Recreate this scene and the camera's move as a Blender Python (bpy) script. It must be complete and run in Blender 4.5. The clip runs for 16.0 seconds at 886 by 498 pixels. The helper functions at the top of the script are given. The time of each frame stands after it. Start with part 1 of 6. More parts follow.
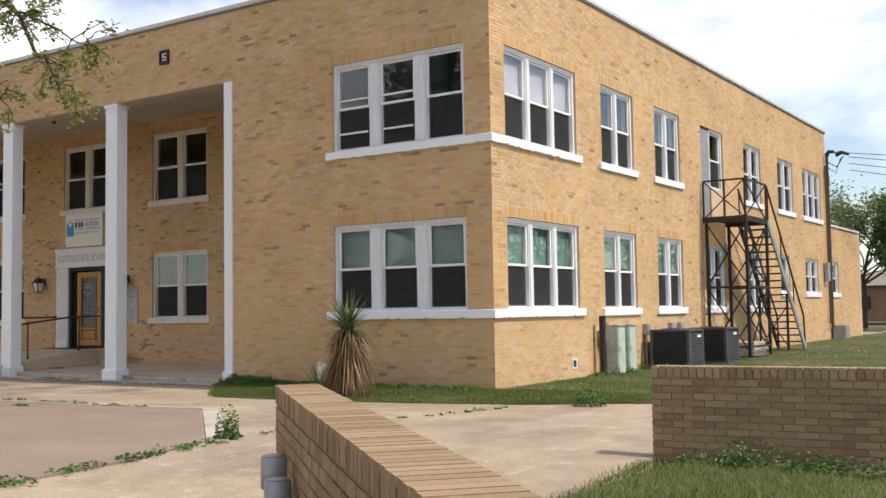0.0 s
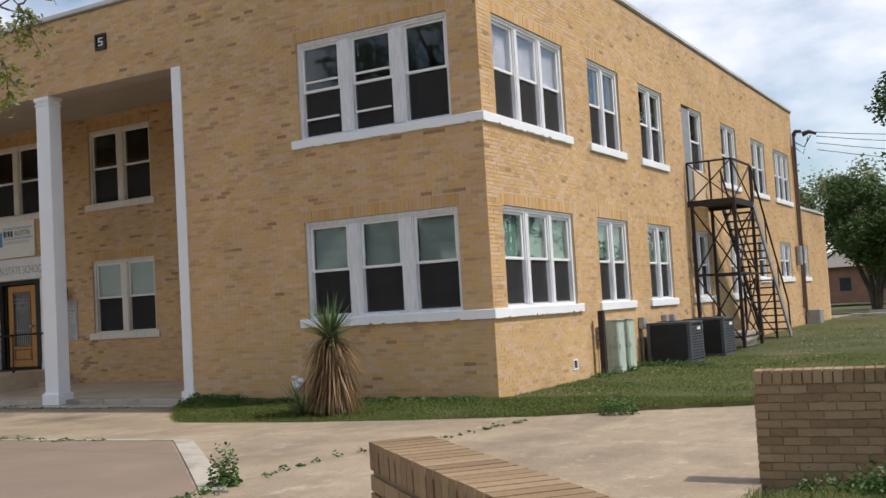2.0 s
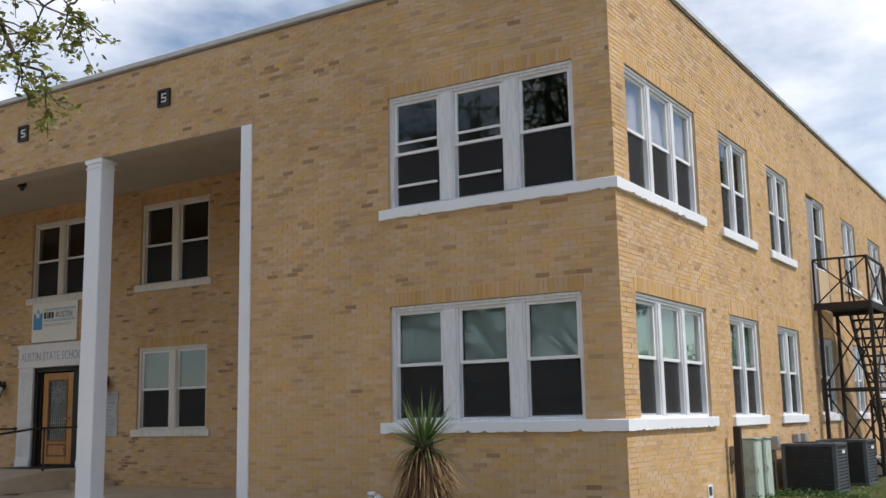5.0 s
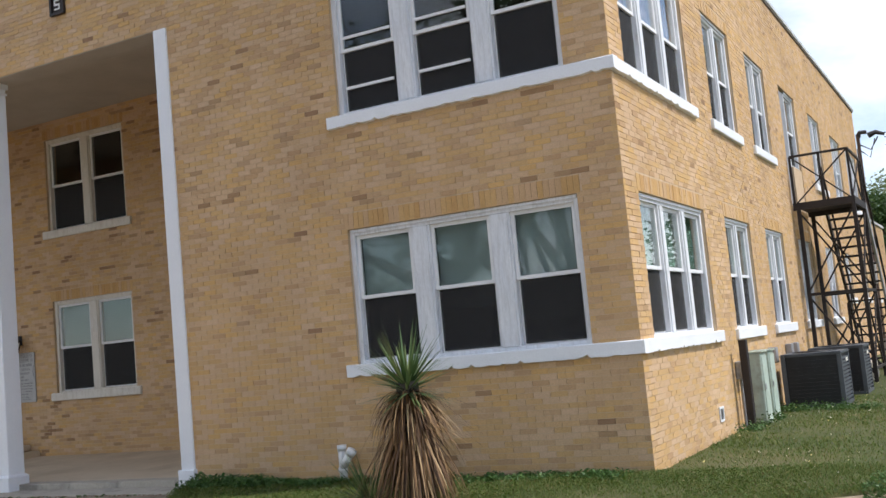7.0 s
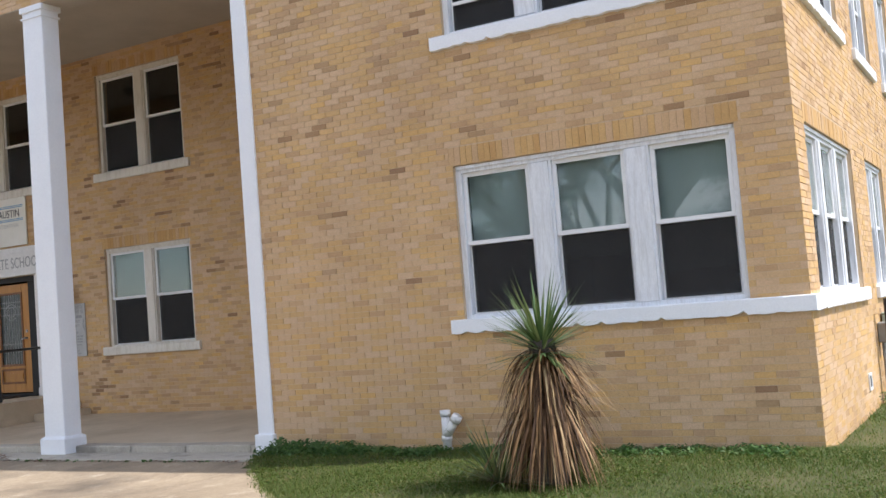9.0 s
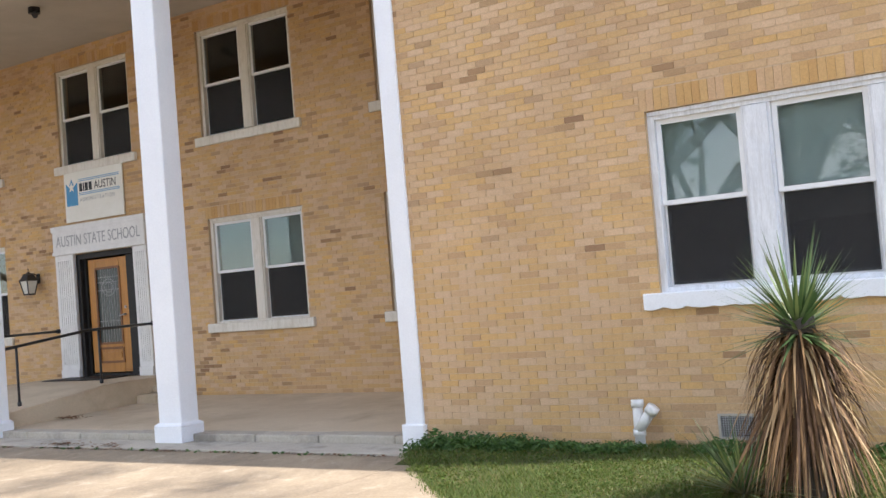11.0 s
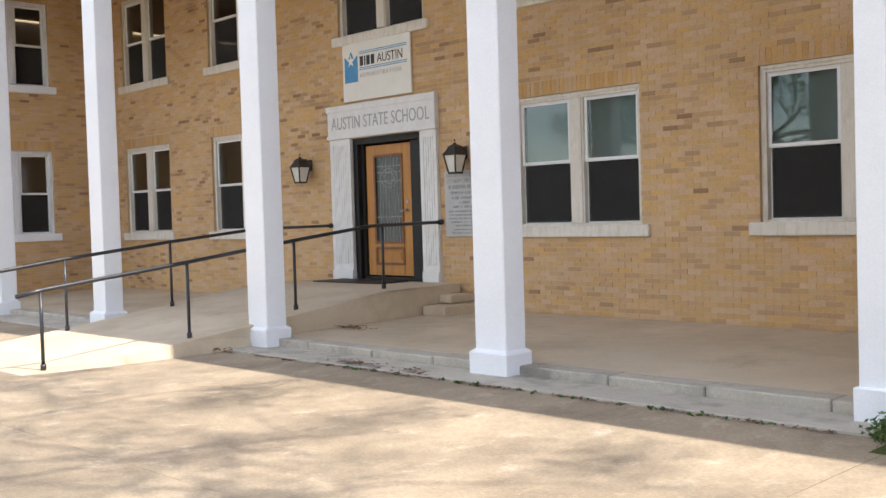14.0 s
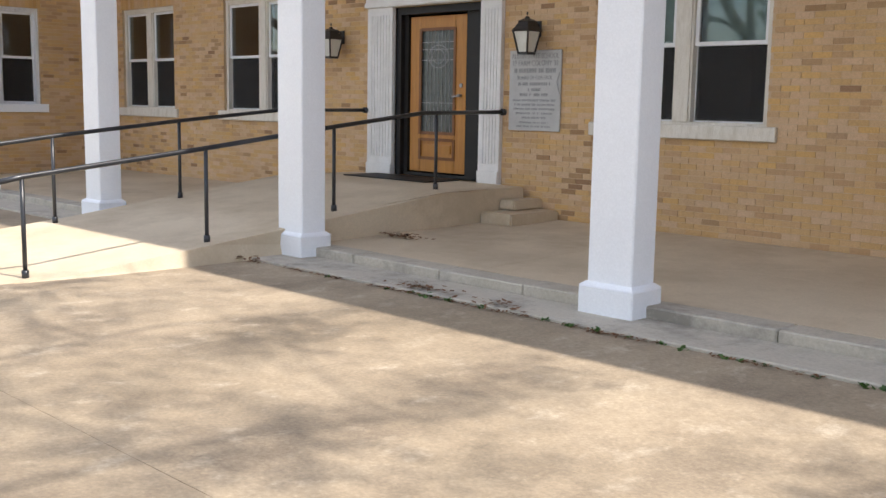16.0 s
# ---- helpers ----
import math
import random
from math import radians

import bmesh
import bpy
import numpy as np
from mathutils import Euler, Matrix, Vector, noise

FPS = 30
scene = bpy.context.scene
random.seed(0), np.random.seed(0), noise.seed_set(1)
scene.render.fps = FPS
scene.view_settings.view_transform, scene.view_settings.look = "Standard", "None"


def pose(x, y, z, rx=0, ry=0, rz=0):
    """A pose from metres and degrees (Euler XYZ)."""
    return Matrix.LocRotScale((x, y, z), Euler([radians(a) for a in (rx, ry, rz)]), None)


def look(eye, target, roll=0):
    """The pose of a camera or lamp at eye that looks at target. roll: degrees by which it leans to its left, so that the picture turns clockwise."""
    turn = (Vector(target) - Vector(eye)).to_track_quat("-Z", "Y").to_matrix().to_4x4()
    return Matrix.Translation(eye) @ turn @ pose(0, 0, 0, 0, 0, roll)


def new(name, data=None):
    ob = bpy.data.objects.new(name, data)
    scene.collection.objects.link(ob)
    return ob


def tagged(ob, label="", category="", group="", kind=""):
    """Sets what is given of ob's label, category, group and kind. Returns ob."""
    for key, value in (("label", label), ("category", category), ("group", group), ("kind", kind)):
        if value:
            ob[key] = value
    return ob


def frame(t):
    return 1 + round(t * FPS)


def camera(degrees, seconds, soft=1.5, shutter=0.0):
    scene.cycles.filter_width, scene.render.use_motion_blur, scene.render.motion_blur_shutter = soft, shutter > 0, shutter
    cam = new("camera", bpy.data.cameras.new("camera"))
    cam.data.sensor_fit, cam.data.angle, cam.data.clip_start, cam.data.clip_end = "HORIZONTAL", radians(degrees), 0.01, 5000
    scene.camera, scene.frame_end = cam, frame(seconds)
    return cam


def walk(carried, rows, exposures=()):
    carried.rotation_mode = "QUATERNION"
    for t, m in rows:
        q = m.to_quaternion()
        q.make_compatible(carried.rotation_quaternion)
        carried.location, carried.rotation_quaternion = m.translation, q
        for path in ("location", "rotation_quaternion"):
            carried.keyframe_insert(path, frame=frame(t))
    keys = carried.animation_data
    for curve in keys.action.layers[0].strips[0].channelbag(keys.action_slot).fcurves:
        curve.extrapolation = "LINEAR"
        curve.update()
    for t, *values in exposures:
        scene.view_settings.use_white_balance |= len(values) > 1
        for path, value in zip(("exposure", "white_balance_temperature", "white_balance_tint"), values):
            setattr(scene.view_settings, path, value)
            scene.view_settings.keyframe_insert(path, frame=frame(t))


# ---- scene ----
cam = camera(46.4, 16.0)
PATH = [
    (0, (-0.078, 1.258, 1.629), (-1.181, 2.922, 1.753), -0.9),
    (0.5, (-0.539, 1.463, 1.666), (-1.693, 3.087, 1.838), -0.9),
    (1, (-0.984, 1.809, 1.662), (-2.133, 3.435, 1.857), -0.0),
    (1.5, (-1.484, 2.065, 1.712), (-2.578, 3.734, 1.844), -1.2),
    (2, (-2.019, 2.508, 1.706), (-3.012, 4.24, 1.824), -3.3),
    (2.5, (-2.359, 2.76, 1.771), (-3.319, 4.504, 1.96), -4.5),
    (3, (-2.783, 3.108, 1.802), (-3.622, 4.913, 1.992), -6.2),
    (3.5, (-3.101, 3.518, 1.805), (-4.119, 5.222, 2.053), -2.5),
    (4, (-3.527, 3.827, 1.766), (-4.597, 5.487, 2.08), -2.1),
    (4.5, (-3.965, 4.274, 1.764), (-5.076, 5.908, 2.07), -0.9),
    (5, (-4.391, 4.59, 1.724), (-5.44, 6.262, 2.049), -1.1),
    (5.2, (-4.608, 4.7, 1.795), (-5.574, 6.434, 2.042), -2.9),
    (7.3, (-6.34, 6.321, 1.755), (-7.254, 8.089, 1.95), -5.9),
    (7.5, (-6.522, 6.371, 1.75), (-7.417, 8.149, 1.943), -6.1),
    (8, (-6.93, 6.729, 1.812), (-7.878, 8.483, 1.97), -5.7),
    (8.5, (-7.331, 6.988, 1.783), (-8.371, 8.687, 1.958), -5.5),
    (9, (-7.775, 7.142, 1.787), (-8.76, 8.879, 1.908), -4.5),
    (9.5, (-8.178, 7.358, 1.878), (-9.291, 9.01, 2.053), -4.7),
    (9.7, (-8.383, 7.448, 1.816), (-9.525, 9.083, 1.967), -4.3),
    (11.8, (-10.48, 8.372, 1.884), (-11.541, 10.067, 1.933), -4.6),
    (12, (-10.701, 8.47, 1.853), (-11.768, 10.161, 1.882), -4.4),
    (12.5, (-11.261, 8.637, 1.838), (-12.351, 10.312, 1.747), -3.7),
    (13, (-11.786, 8.953, 1.865), (-13.018, 10.525, 1.769), -4.0),
    (13.5, (-12.387, 9.285, 1.849), (-13.743, 10.748, 1.71), -1.4),
    (14, (-13.017, 9.665, 1.821), (-14.444, 11.065, 1.755), -1.7),
    (14.5, (-13.598, 10.015, 1.889), (-15.023, 11.413, 1.768), 0.3),
    (15, (-14.245, 10.2, 1.847), (-15.643, 11.628, 1.774), 0.1),
    (15.5, (-14.83, 10.452, 1.818), (-16.246, 11.851, 1.627), -1.2),
    (16, (-15.455, 10.742, 1.81), (-16.852, 12.146, 1.531), 1.0),
]
LIGHT = [(0.0, 0.07, 6850, 13), (0.5, -0.2, 6820, 13), (1.5, -0.29, 6750, 13), (2.5, -0.26, 6600, 11), (5.0, -0.32, 6450, 11), (7.5, 0.14, 6300, 12), (9.0, 0.5, 6300, 13), (9.7, 0.8, 6300, 13), (11.8, 0.92, 6450, 13), (12.5, 0.9, 6500, 13), (14.0, 0.92, 6600, 12), (15.0, 0.92, 6650, 12), (16.0, 0.7, 6600, 12)]
walk(cam, [(t, look(eye, target, roll)) for t, eye, target, roll in PATH], LIGHT)

# ---- world, sun, exposure ----
SUN_TO = Vector((0.56, 0.113, 0.82)).normalized()
world = bpy.data.worlds.new("sky")
scene.world = world
world.use_nodes = True
wn, wl = world.node_tree.nodes, world.node_tree.links
wn.clear()
w_out = wn.new("ShaderNodeOutputWorld")
w_bg = wn.new("ShaderNodeBackground")
w_bg.inputs["Strength"].default_value = 0.168
w_sky = wn.new("ShaderNodeTexSky")
w_sky.sky_type = "NISHITA"
w_sky.sun_disc = False
w_sky.sun_elevation = math.asin(SUN_TO.z)
w_sky.sun_rotation = math.atan2(SUN_TO.x, SUN_TO.y)
w_sky.air_density, w_sky.dust_density = 1.0, 0.7
w_co = wn.new("ShaderNodeTexCoord")
w_map = wn.new("ShaderNodeMapping")
w_map.inputs["Scale"].default_value = (1.0, 1.0, 2.2)
w_map.inputs["Location"].default_value = (0.35, 0.1, 0.0)
w_noise = wn.new("ShaderNodeTexNoise")
w_noise.inputs["Scale"].default_value = 2.1
w_noise.inputs["Detail"].default_value = 7
w_noise.inputs["Roughness"].default_value = 0.55
w_ramp = wn.new("ShaderNodeValToRGB")
w_ramp.color_ramp.elements[0].position = 0.42
w_ramp.color_ramp.elements[1].position = 0.66
w_mix = wn.new("ShaderNodeMix")
w_mix.data_type = "RGBA"
w_mix.inputs["B"].default_value = (9.6, 9.7, 10.0, 1)
wl.new(w_co.outputs["Generated"], w_map.inputs["Vector"])
wl.new(w_map.outputs["Vector"], w_noise.inputs["Vector"])
wl.new(w_noise.outputs["Fac"], w_ramp.inputs["Fac"])
wl.new(w_ramp.outputs["Color"], w_mix.inputs["Factor"])
wl.new(w_sky.outputs["Color"], w_mix.inputs["A"])
wl.new(w_mix.outputs["Result"], w_bg.inputs["Color"])
wl.new(w_bg.outputs["Background"], w_out.inputs["Surface"])

sun = new("sun", bpy.data.lights.new("sun", "SUN"))
sun.data.energy, sun.data.angle, sun.data.color = 4.0, radians(0.6), (1.0, 0.95, 0.87)
sun.matrix_world = look(SUN_TO * 60, (0, 0, 0))


# ---- materials ----
def nodes_of(name):
    m = bpy.data.materials.new(name)
    m.use_nodes = True
    return m, m.node_tree.nodes, m.node_tree.links, m.node_tree.nodes["Principled BSDF"]


def ramp_node(nt, stops, constant=False):
    r = nt.new("ShaderNodeValToRGB")
    cr = r.color_ramp
    if constant:
        cr.interpolation = "CONSTANT"
    while len(cr.elements) < len(stops):
        cr.elements.new(0.5)
    for e, (p, c) in zip(cr.elements, stops):
        e.position, e.color = p, (*c, 1)
    return r


def noise_node(nt, ln, co, scale, detail=5, rough=0.6, stretch=None):
    n = nt.new("ShaderNodeTexNoise")
    n.inputs["Scale"].default_value, n.inputs["Detail"].default_value, n.inputs["Roughness"].default_value = scale, detail, rough
    if stretch:
        mp = nt.new("ShaderNodeMapping")
        mp.inputs["Scale"].default_value = stretch
        ln.new(co, mp.inputs["Vector"])
        co = mp.outputs["Vector"]
    ln.new(co, n.inputs["Vector"])
    return n.outputs["Fac"]


def mix_node(nt, ln, fac, a, b, mode="MIX"):
    m = nt.new("ShaderNodeMix")
    m.data_type, m.blend_type = "RGBA", mode
    for key, v in (("Factor", fac), ("A", a), ("B", b)):
        if isinstance(v, (int, float)):
            m.inputs[key].default_value = v
        elif isinstance(v, tuple):
            m.inputs[key].default_value = (*v, 1)
        else:
            ln.new(v, m.inputs[key])
    return m.outputs["Result"]


def material(name, stops, scale=3.0, rough=0.7, fine=40.0, fine_amount=0.25, bump=0.15, metal=0.0, stains=None, stain_scale=1.2, stretch=None, random_tint=0.0, stain_stretch=None):
    """A surface whose colour wanders over the stops with a broad noise, with grain and stains."""
    m, nt, ln, bsdf = nodes_of(name)
    co = nt.new("ShaderNodeTexCoord").outputs["Object"]
    broad = noise_node(nt, ln, co, scale, 4, 0.6, stretch)
    r = ramp_node(nt, stops)
    ln.new(broad, r.inputs["Fac"])
    col = r.outputs["Color"]
    grain = noise_node(nt, ln, co, fine, 5, 0.65, stretch)
    g = ramp_node(nt, [(0.3, (0.55, 0.55, 0.55)), (0.7, (1.25, 1.25, 1.25))])
    ln.new(grain, g.inputs["Fac"])
    col = mix_node(nt, ln, fine_amount, col, g.outputs["Color"], "MULTIPLY")
    if stains:
        s = noise_node(nt, ln, co, stain_scale, 8, 0.7, stain_stretch)
        sr = ramp_node(nt, [(0.47, (0, 0, 0)), (0.66, (1, 1, 1))])
        ln.new(s, sr.inputs["Fac"])
        col = mix_node(nt, ln, sr.outputs["Color"], col, stains)
    if random_tint:
        info = nt.new("ShaderNodeObjectInfo")
        t = ramp_node(nt, [(0.0, (1 - random_tint,) * 3), (1.0, (1 + random_tint,) * 3)])
        ln.new(info.outputs["Random"], t.inputs["Fac"])
        col = mix_node(nt, ln, 1.0, col, t.outputs["Color"], "MULTIPLY")
    ln.new(col, bsdf.inputs["Base Color"])
    bsdf.inputs["Roughness"].default_value, bsdf.inputs["Metallic"].default_value = rough, metal
    if bump:
        b = nt.new("ShaderNodeBump")
        b.inputs["Strength"].default_value, b.inputs["Distance"].default_value = bump, 0.01
        ln.new(grain, b.inputs["Height"])
        ln.new(b.outputs["Normal"], bsdf.inputs["Normal"])
    return m


def brick_material(name, by_object, stops, stepped=True):
    """Fired brick: each brick takes its own tone from the stops."""
    m, nt, ln, bsdf = nodes_of(name)
    if by_object:
        pick = nt.new("ShaderNodeObjectInfo").outputs["Random"]
    else:
        pick = nt.new("ShaderNodeNewGeometry").outputs["Random Per Island"]
    r = ramp_node(nt, stops, stepped)
    ln.new(pick, r.inputs["Fac"])
    co = nt.new("ShaderNodeTexCoord").outputs["Object"]
    grain = noise_node(nt, ln, co, 55, 6, 0.7)
    g = ramp_node(nt, [(0.3, (0.74, 0.72, 0.7)), (0.7, (1.15, 1.16, 1.18))])
    ln.new(grain, g.inputs["Fac"])
    broad = noise_node(nt, ln, co, 0.7, 5, 0.6)
    g2 = ramp_node(nt, [(0.35, (0.9, 0.88, 0.87)), (0.65, (1.06, 1.05, 1.03))])
    ln.new(broad, g2.inputs["Fac"])
    col = mix_node(nt, ln, 0.7, r.outputs["Color"], g.outputs["Color"], "MULTIPLY")
    col = mix_node(nt, ln, 1.0, col, g2.outputs["Color"], "MULTIPLY")
    ln.new(col, bsdf.inputs["Base Color"])
    bsdf.inputs["Roughness"].default_value = 0.8
    bsdf.inputs["Specular IOR Level"].default_value = 0.3
    b = nt.new("ShaderNodeBump")
    b.inputs["Strength"].default_value, b.inputs["Distance"].default_value = 0.25, 0.006
    ln.new(grain, b.inputs["Height"])
    ln.new(b.outputs["Normal"], bsdf.inputs["Normal"])
    return m


def concrete_material():
    """Old paving: soft dark patches for stains and tree dapple, pale scuffs and grit."""
    m, nt, ln, bsdf = nodes_of("plaza_concrete")
    co = nt.new("ShaderNodeTexCoord").outputs["Object"]
    r = ramp_node(nt, [(0.30, (0.285, 0.222, 0.150)), (0.55, (0.375, 0.298, 0.208)), (0.75, (0.445, 0.358, 0.252))])
    ln.new(noise_node(nt, ln, co, 0.5, 5, 0.6), r.inputs["Fac"])
    col = r.outputs["Color"]
    # both dark tones paint stains and leaf shadow together; the last is scuffs
    for scale, lo, hi, tone, amount in ((0.9, 0.46, 0.68, (0.20, 0.155, 0.11), 0.75), (2.6, 0.50, 0.72, (0.22, 0.17, 0.12), 0.55), (4.5, 0.56, 0.74, (0.62, 0.53, 0.41), 0.55)):
        k = ramp_node(nt, [(lo, (0, 0, 0)), (hi, (amount,) * 3)])
        ln.new(noise_node(nt, ln, co, scale, 7, 0.68, (1.0, 0.6, 1.0)), k.inputs["Fac"])
        col = mix_node(nt, ln, k.outputs["Color"], col, tone)
    grit = noise_node(nt, ln, co, 38, 6, 0.75)
    g = ramp_node(nt, [(0.32, (0.72, 0.71, 0.70)), (0.55, (1.0, 1.0, 1.0)), (0.72, (1.32, 1.33, 1.35))])
    ln.new(grit, g.inputs["Fac"])
    col = mix_node(nt, ln, 0.85, col, g.outputs["Color"], "MULTIPLY")
    ln.new(col, bsdf.inputs["Base Color"])
    bsdf.inputs["Roughness"].default_value = 0.88
    b = nt.new("ShaderNodeBump")
    b.inputs["Strength"].default_value, b.inputs["Distance"].default_value = 0.35, 0.01
    ln.new(grit, b.inputs["Height"])
    ln.new(b.outputs["Normal"], bsdf.inputs["Normal"])
    return m


M_CONC = concrete_material()
BUFF = [(0.0, (0.571, 0.379, 0.181)), (0.16, (0.618, 0.409, 0.190)), (0.30, (0.597, 0.414, 0.238)), (0.48, (0.640, 0.459, 0.292)), (0.62, (0.613, 0.424, 0.254)),
        (0.74, (0.640, 0.409, 0.166)), (0.86, (0.571, 0.389, 0.224)), (0.95, (0.514, 0.339, 0.185))]
DARK = [(0.0, (0.43, 0.285, 0.155)), (0.35, (0.36, 0.225, 0.120)), (0.6, (0.46, 0.315, 0.185)), (0.85, (0.32, 0.195, 0.11))]
# weathered brown brick, toned down further for the low wall's shade
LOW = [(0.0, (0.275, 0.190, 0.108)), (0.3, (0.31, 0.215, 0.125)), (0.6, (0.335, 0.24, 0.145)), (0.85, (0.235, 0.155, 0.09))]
YELLOW = [(0.0, (0.58, 0.365, 0.150)), (0.22, (0.580, 0.390, 0.215)), (0.44, (0.61, 0.395, 0.175)), (0.62, (0.60, 0.405, 0.235)), (0.84, (0.55, 0.335, 0.135))]
M_BRICK = brick_material("buff_brick", False, BUFF, False)
M_BRICK_ONE = brick_material("buff_brick_single", True, BUFF, False)
M_BRICK_DARK = brick_material("brown_brick", False, DARK)
M_SOLDIER = brick_material("soldier_brick", False, YELLOW)
M_LOWBRICK_SHADED = brick_material("shaded_wall_brick", True, LOW)
M_MORTAR = material("mortar", [(0.3, (0.56, 0.405, 0.245)), (0.7, (0.62, 0.465, 0.310))], 3, 0.95, 60, 0.25, 0.3)
M_DARKMORTAR = material("old_mortar", [(0.3, (0.22, 0.16, 0.105)), (0.7, (0.29, 0.215, 0.145))], 6, 0.95, 90, 0.3, 0.3)
M_WHITE = material("white_paint", [(0.3, (0.82, 0.84, 0.87)), (0.7, (0.86, 0.875, 0.90))], 2, 0.5, 60, 0.12, 0.06)
M_WORN = material("worn_white_paint", [(0.3, (0.70, 0.72, 0.76)), (0.7, (0.80, 0.81, 0.83))], 5, 0.6, 70, 0.2, 0.15, stains=(0.60, 0.605, 0.615), stain_scale=9, stretch=(1, 1, 0.35), stain_stretch=(3.0, 3.0, 0.30))
# off-white paint, with the portico's shade and warm bounce mixed into the colour
M_CREAM_BOUNCE = material("cream_paint_warm_bounce", [(0.3, (0.70, 0.655, 0.575)), (0.7, (0.77, 0.73, 0.655))], 3, 0.6, 60, 0.2, 0.1, stains=(0.60, 0.55, 0.46), stain_scale=7, stain_stretch=(2.0, 2.0, 0.4))
M_VINYL = material("window_vinyl", [(0.3, (0.76, 0.77, 0.78)), (0.7, (0.84, 0.84, 0.84))], 4, 0.4, 60, 0.08, 0.0)
M_LIMESTONE = material("painted_limestone", [(0.3, (0.72, 0.71, 0.69)), (0.7, (0.82, 0.81, 0.79))], 6, 0.7, 80, 0.25, 0.25)
M_PORCH = material("porch_concrete", [(0.3, (0.55, 0.45, 0.32)), (0.7, (0.64, 0.54, 0.40))], 0.9, 0.75, 45, 0.22, 0.12, stains=(0.47, 0.38, 0.265), stain_scale=0.8)
M_CURB = material("curb_concrete", [(0.3, (0.42, 0.38, 0.31)), (0.7, (0.56, 0.51, 0.43))], 1.6, 0.85, 35, 0.3, 0.25, stains=(0.25, 0.225, 0.19), stain_scale=1.6)
M_PAD = material("brown_pad", [(0.3, (0.215, 0.16, 0.12)), (0.7, (0.275, 0.205, 0.155))], 1.0, 0.9, 60, 0.35, 0.25)
M_SOIL = material("lawn_soil", [(0.3, (0.034, 0.050, 0.009)), (0.5, (0.058, 0.070, 0.013)), (0.7, (0.095, 0.088, 0.022))], 0.8, 0.95, 45, 0.5, 0.5, stains=(0.115, 0.100, 0.045), stain_scale=0.5)
M_SOFFIT = material("soffit_plaster", [(0.3, (0.40, 0.36, 0.30)), (0.7, (0.46, 0.42, 0.355))], 1.5, 0.9, 30, 0.12, 0.08)
M_COPING = material("coping_metal", [(0.3, (0.50, 0.50, 0.49)), (0.7, (0.64, 0.64, 0.62))], 2, 0.55, 40, 0.2, 0.05)
M_FLASH = material("dark_flashing", [(0.3, (0.16, 0.14, 0.12)), (0.7, (0.23, 0.20, 0.17))], 3, 0.7, 40, 0.2, 0.05)
M_IRON = material("black_iron", [(0.3, (0.012, 0.012, 0.014)), (0.7, (0.03, 0.026, 0.025))], 6, 0.45, 60, 0.3, 0.1)
M_RUST = material("rusty_brown_iron", [(0.3, (0.012, 0.010, 0.010)), (0.7, (0.03, 0.019, 0.016))], 5, 0.6, 50, 0.3, 0.15)
M_STEEL = material("grey_steel", [(0.3, (0.30, 0.30, 0.31)), (0.7, (0.42, 0.42, 0.43))], 4, 0.5, 60, 0.2, 0.05, 0.4)
M_BROWNPIPE = material("brown_pipe", [(0.3, (0.085, 0.052, 0.036)), (0.7, (0.13, 0.082, 0.058))], 5, 0.6, 50, 0.3, 0.1)
M_RAIL = material("black_rail_paint", [(0.3, (0.018, 0.02, 0.025)), (0.7, (0.035, 0.037, 0.043))], 5, 0.32, 60, 0.2, 0.03)
M_OAK = material("stained_oak", [(0.3, (0.40, 0.165, 0.030)), (0.7, (0.52, 0.235, 0.048))], 3, 0.35, 14, 0.35, 0.08, stretch=(6, 6, 0.5))
# oak darkened to paint the shaded gaps round the door panels
M_OAK_GAP = material("oak_gap_shade", [(0.3, (0.16, 0.055, 0.014)), (0.7, (0.22, 0.08, 0.02))], 3, 0.4, 14, 0.3, 0.05)
M_DARKFRAME = material("black_door_frame", [(0.3, (0.006, 0.006, 0.006)), (0.7, (0.013, 0.012, 0.012))], 4, 0.6, 50, 0.2, 0.03)
# near-black colour that carries the darkness of the unlit rooms
M_ROOM_DARKENED = material("darkened_interior_wall", [(0.3, (0.06, 0.055, 0.05)), (0.7, (0.09, 0.085, 0.08))], 1, 0.9, 30, 0.1, 0.0)
M_BLIND = material("window_blind", [(0.3, (0.50, 0.58, 0.55)), (0.7, (0.60, 0.67, 0.64))], 2, 0.7, 30, 0.1, 0.0)
M_SAGE = material("sage_blind", [(0.3, (0.29, 0.36, 0.33)), (0.7, (0.37, 0.44, 0.41))], 2, 0.7, 30, 0.15, 0.0)
M_TEAL = material("teal_curtain", [(0.3, (0.10, 0.20, 0.17)), (0.7, (0.17, 0.29, 0.25))], 3, 0.8, 25, 0.3, 0.0, stretch=(6, 6, 0.3))
M_CURTAIN = material("lilac_curtain", [(0.3, (0.56, 0.50, 0.58)), (0.7, (0.66, 0.60, 0.66))], 2, 0.8, 30, 0.1, 0.0)
M_ACDARK = material("charcoal_steel", [(0.3, (0.012, 0.013, 0.017)), (0.7, (0.025, 0.027, 0.032))], 5, 0.55, 60, 0.2, 0.05)
M_ACGREY = material("slate_grey_steel", [(0.3, (0.06, 0.07, 0.085)), (0.7, (0.10, 0.11, 0.125))], 5, 0.45, 60, 0.2, 0.05)
M_GREENBOX = material("pale_green_enamel", [(0.3, (0.40, 0.50, 0.42)), (0.7, (0.52, 0.60, 0.52))], 3, 0.5, 50, 0.15, 0.05, stains=(0.33, 0.33, 0.26), stain_scale=5)
M_PVC = material("white_pvc", [(0.3, (0.72, 0.71, 0.68)), (0.7, (0.82, 0.81, 0.79))], 6, 0.35, 50, 0.12, 0.0)
